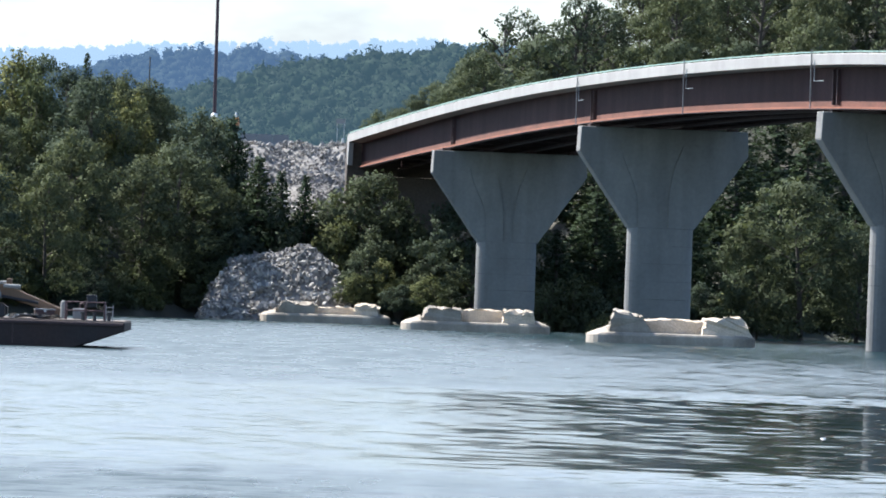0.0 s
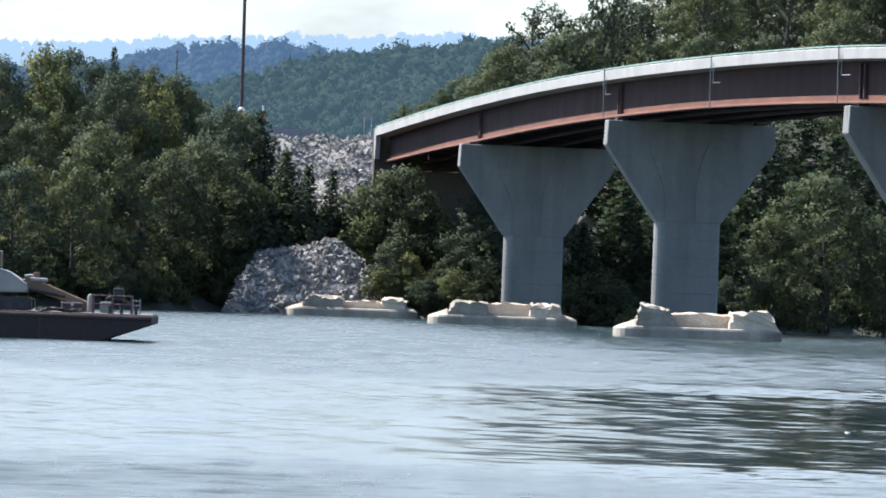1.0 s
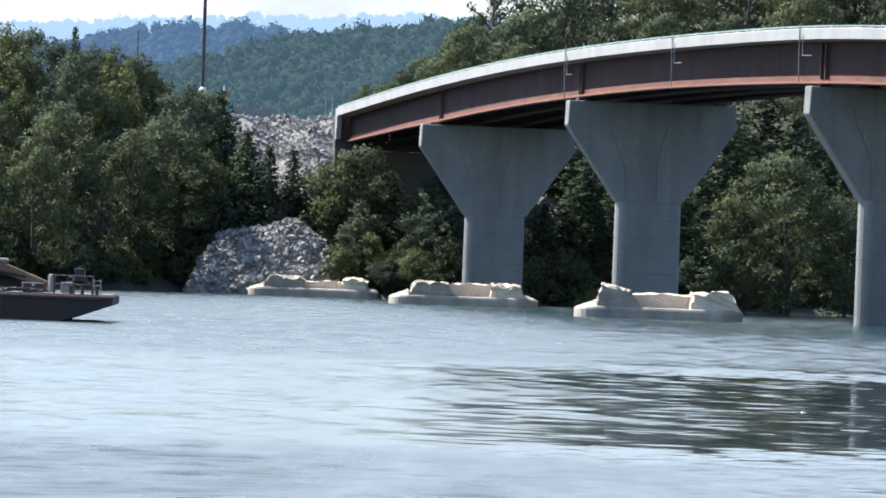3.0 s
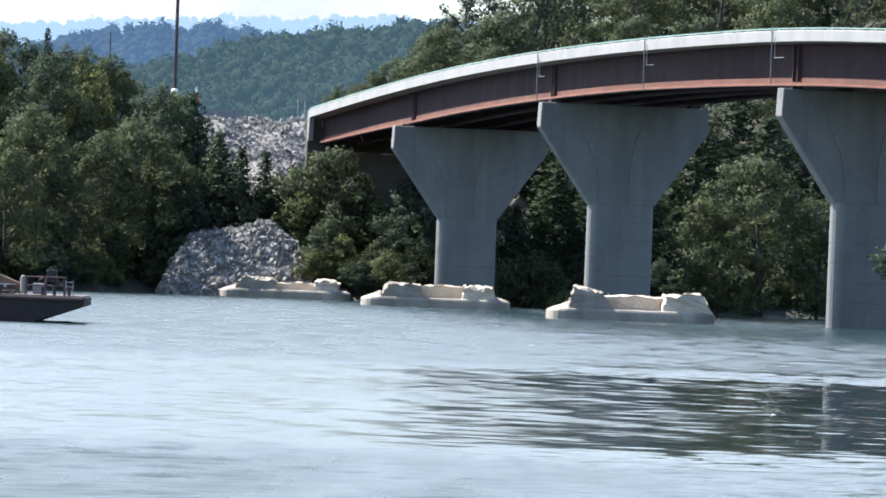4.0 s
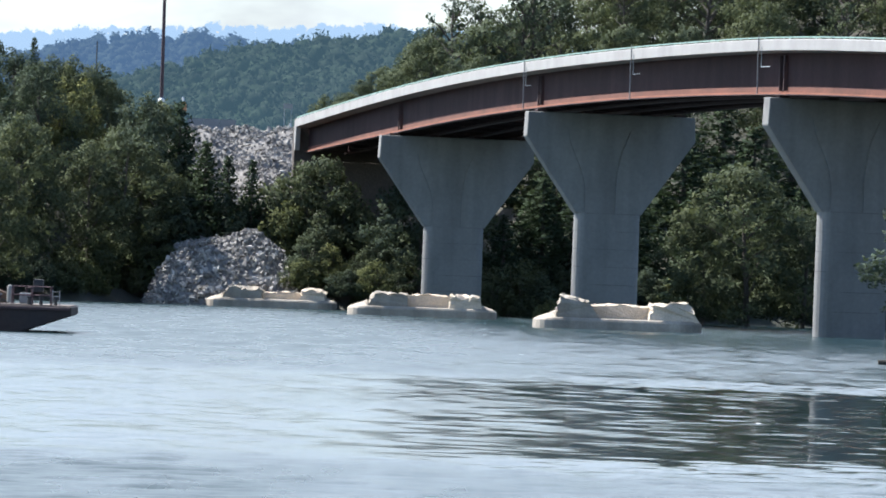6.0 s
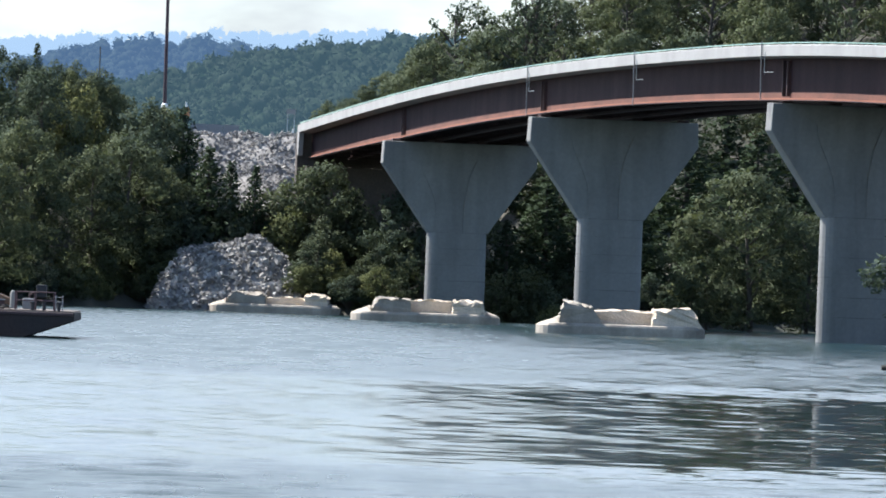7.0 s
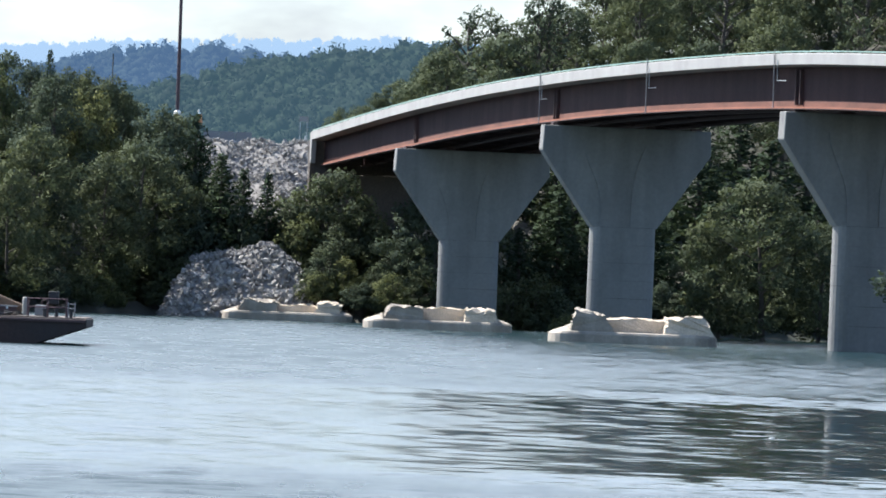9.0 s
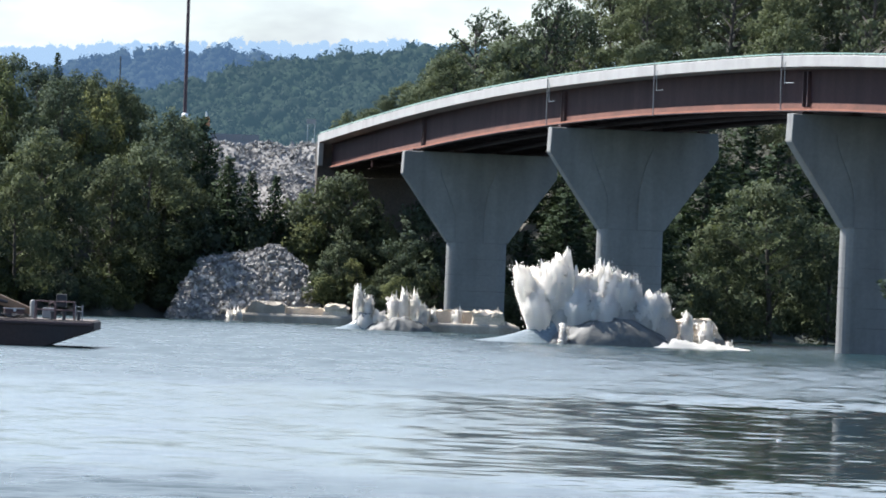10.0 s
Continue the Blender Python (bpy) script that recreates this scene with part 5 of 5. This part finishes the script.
def jet(parent, x, y, radius, tops, seed, mat=SPRAY_AIR, spread=0.0, spikes=9, deep=1.6):
    """tops: how high the burst's top stands at 9.7, 9.8, 9.9 and 10.0 s; below zero it is still under water."""
    height = max(tops) + deep
    ob = new("jet", jet_mesh("jet", radius, height, seed, mat, spikes, mat is not SPRAY_DARK))
    ob.parent = parent
    lean = max(-16.0, min(16.0, 26.0 * spread if abs(spread) > 0.1 else 0.0)) * 1.6
    rows = [(0, pose(x, y, -2.2, 0, lean, 0)), (9.6, pose(x, y, -2.2, 0, lean, 0))]
    rows += [(t, pose(x + spread * k, y, z, 0, lean, 0)) for k, (t, z) in enumerate(zip((9.7, 9.8, 9.9, 10.0), tops))]
    LIFTS.append((ob, rows))
    return ob


def build_bursts():
    a = thing("water_burst", pose(0, 396.5, 0), "white burst of blasted water and dust at the largest footing", "water burst", "bursts from the demolition charges")
    D = -2.2
    # (x, y, radius, tops, drift)
    for i, (x, y, r, tops, sp) in enumerate((
            (8.1, -2.3, 0.55, (D, 2.0, 3.5, 4.0), -0.25), (8.9, -2.4, 0.75, (D, 2.6, 4.4, 5.2), -0.15), (12.9, -2.0, 0.9, (D, D, 1.6, 4.5), 0.12), (14.9, -2.2, 0.7, (D, D, 0.2, 3.4), 0.12), (7.7, -2.2, 0.6, (D, 1.2, 3.4, 5.1), -0.45),
            (9.4, -2.5, 0.8, (D, 1.4, 5.1, 5.85), -0.12), (8.6, -1.6, 0.9, (D, 0.5, 3.9, 5.0), -0.3), (9.9, -2.2, 0.85, (D, D, 3.4, 4.8), 0.1),
            (10.6, -2.3, 0.8, (D, D, 2.4, 4.6), 0.15), (11.4, -2.2, 0.55, (D, D, 2.9, 5.3), 0.05), (11.9, -2.4, 0.9, (D, D, 2.6, 4.9), 0.12),
            (12.6, -2.4, 0.8, (D, D, 2.2, 4.7), 0.15), (13.0, -2.2, 0.75, (D, D, 1.4, 4.3), 0.12), (14.4, -2.5, 0.75, (D, D, 0.3, 3.6), 0.1),
            (13.9, -2.4, 0.8, (D, D, 0.2, 3.2), 0.1), (14.9, -2.4, 0.6, (D, D, D, 3.1), 0.05), (8.2, -2.6, 0.9, (D, 0.9, 2.6, 3.4), -0.2),
            (10.2, -2.9, 1.0, (D, D, 2.6, 3.6), 0.05), (11.5, -2.9, 1.1, (D, D, 2.0, 3.5), 0.05), (16.9, -2.3, 0.42, (D, D, D, 2.3), 0.0), (18.1, -1.6, 0.5, (D, D, D, 1.6), 0.0),
            (19.4, -2.0, 0.25, (D, D, 0.2, 0.6), 0.05))):
        jet(a, x, y, r, tops, 500 + i, spread=sp)
    swell = new("swell", mound_mesh("swell", 4.3, 1.9, 3.2, 91))
    swell.parent = a
    LIFTS.append((swell, [(0, pose(9.4, -3.7, -2.2)), (9.7, pose(9.4, -3.7, -2.2)), (9.8, pose(9.5, -3.7, -0.1)), (9.9, pose(10.8, -3.7, 1.2)), (10, pose(12.2, -3.7, 1.75))]))
    # churned grey water round the foot
    for i, (x, r, tops) in enumerate(((9.6, 1.1, (D, 0.2, 1.3, 1.6)), (10.7, 1.2, (D, D, 1.5, 1.9)), (11.9, 1.3, (D, D, 1.2, 1.8)), (13.2, 1.3, (D, D, 0.9, 1.6)), (14.5, 1.2, (D, D, 0.4, 1.4)), (15.8, 1.0, (D, D, D, 1.1)))):
        jet(a, x - 0.3, -2.6, r * 0.7, tuple(z if z == D else z + 1.1 for z in tops), 580 + i, SPRAY_GREY, spikes=7)
    # small white jet put in for bright glints on the lifted water
    jet(a, 9.3, -5.0, 0.28, (D, D, 0.7, 1.35), 598, SPRAY_AIR, spikes=7)
    flank = new("flank", skirt_mesh("flank", 6.6, 2.3, SKIRT))
    flank.parent = a
    LIFTS.append((flank, [(0, pose(9.0, -2.8, -1.2)), (9.7, pose(9.0, -2.8, -1.2)), (9.8, pose(9.2, -2.8, 0.5)), (9.9, pose(9.4, -2.7, 1.4)), (10, pose(9.2, -2.7, 2.2))]))
    for i, (x, z, turn, size) in enumerate(((14.6, 0.30, -2, 7.6), (17.0, 0.26, 0, 5.0))):
        foam = new("foam_tongue", sheet_mesh("foam_tongue", size, SPRAY_AIR))
        foam.parent = a
        LIFTS.append((foam, [(0, pose(x - 2, -4.7, -0.8, 0, 0, turn)), (9.8, pose(x - 2, -4.7, -0.8, 0, 0, turn)), (9.9, pose(x - 1, -4.7, 0.1 + 0.1 * i, 0, 0, turn)), (10, pose(x, -4.7, z, 0, 0, turn))]))
    b = thing("water_burst", pose(0, 462.2, 0), "white burst of blasted water and dust at the middle footing", "water burst", "bursts from the demolition charges")
    for i, (x, y, r, tops, sp) in enumerate(((-3.6, -2.2, 0.42, (D, D, -0.1, 3.2), -0.05), (-3.0, -2.3, 0.42, (D, D, D, 2.5), 0), (-2.2, -2.4, 0.55, (D, D, D, 1.5), 0), (-1.2, -2.3, 0.45, (D, D, D, 2.7), 0),
                                             (-0.6, -2.3, 0.45, (D, D, D, 3.0), 0.03), (0.2, -2.2, 0.45, (D, D, D, 2.8), 0.05), (0.7, -2.2, 0.4, (D, D, D, 1.9), 0.05), (-3.2, -2.5, 0.6, (D, D, D, 1.3), 0))):
        jet(b, x, y, r, tops, 600 + i, spread=sp)
    # low puffs of dust along the footing's top, shaped as jets
    for i, (x, y, r, z) in enumerate(((1.6, 0.2, 0.34, 1.78), (3.4, 0.1, 0.34, 1.85), (5.2, 0.2, 0.34, 1.8), (6.3, 0.0, 0.26, 1.75))):
        jet(b, x, y, r, (D, D, D, z), 660 + i, spikes=6)
    swell = new("swell", mound_mesh("swell", 2.6, 1.4, 1.7, 92))
    swell.parent = b
    LIFTS.append((swell, [(0, pose(-1.0, -3.2, -2.2)), (9.8, pose(-1.0, -3.2, -2.2)), (9.9, pose(-1.0, -3.2, -0.4)), (10, pose(-0.7, -3.2, 0.95))]))
    flank = new("flank", skirt_mesh("flank", 2.2, 1.2, SKIRT))
    flank.parent = b
    LIFTS.append((flank, [(0, pose(-3.2, -2.4, -0.8)), (9.8, pose(-3.2, -2.4, -0.8)), (9.9, pose(-3.2, -2.4, 0.3)), (10, pose(-3.2, -2.4, 1.2))]))
    c = thing("water_burst", pose(0, 515, 0), "small white spurt of water at the far footing", "water burst", "bursts from the demolition charges")
    for i, (x, r, z) in enumerate(((-14.3, 0.3, 0.9), (-13.6, 0.35, 1.1))):
        jet(c, x, -1.9, r, (D, D, D, z), 680 + i, spikes=6)


def skirt_material():
    m = material("swept_up_water", (0.13, 0.16, 0.17), 0.3, scale=0.8, vary=0.5, bump=0.5)
    return m


SKIRT = skirt_material()
build_bursts()

floater = thing("float", pose(7.8, 130.6, 0), "small white float drifting on the lake", "float")
part("body", tower([(0.055 * math.cos(a * math.pi / 6), 0.03 * math.sin(a * math.pi / 6)) for a in range(12)], [-0.03, -0.02, 0.008, 0.017, 0.02], [(0.6, 0.6, 0), (1, 1, 0), (1, 1, 0), (0.7, 0.7, 0), (0.3, 0.3, 0)]), WHITE, floater, "white rounded body", True)


def motions():
    walk(LAKE, [(0, pose(0, 0, 0)), (5, pose(0.2, -1.4, 0)), (10, pose(0.4, -2.8, 0))])      # ripples drift towards the near bank
    walk(floater, [(0, pose(7.81, 130.6, 0)), (4, pose(7.63, 130.8, 0)), (7.5, pose(7.57, 130.6, 0)), (10, pose(7.50, 130.0, 0))])
    for ob, rows in LIFTS:
        walk(ob, rows)


motions()
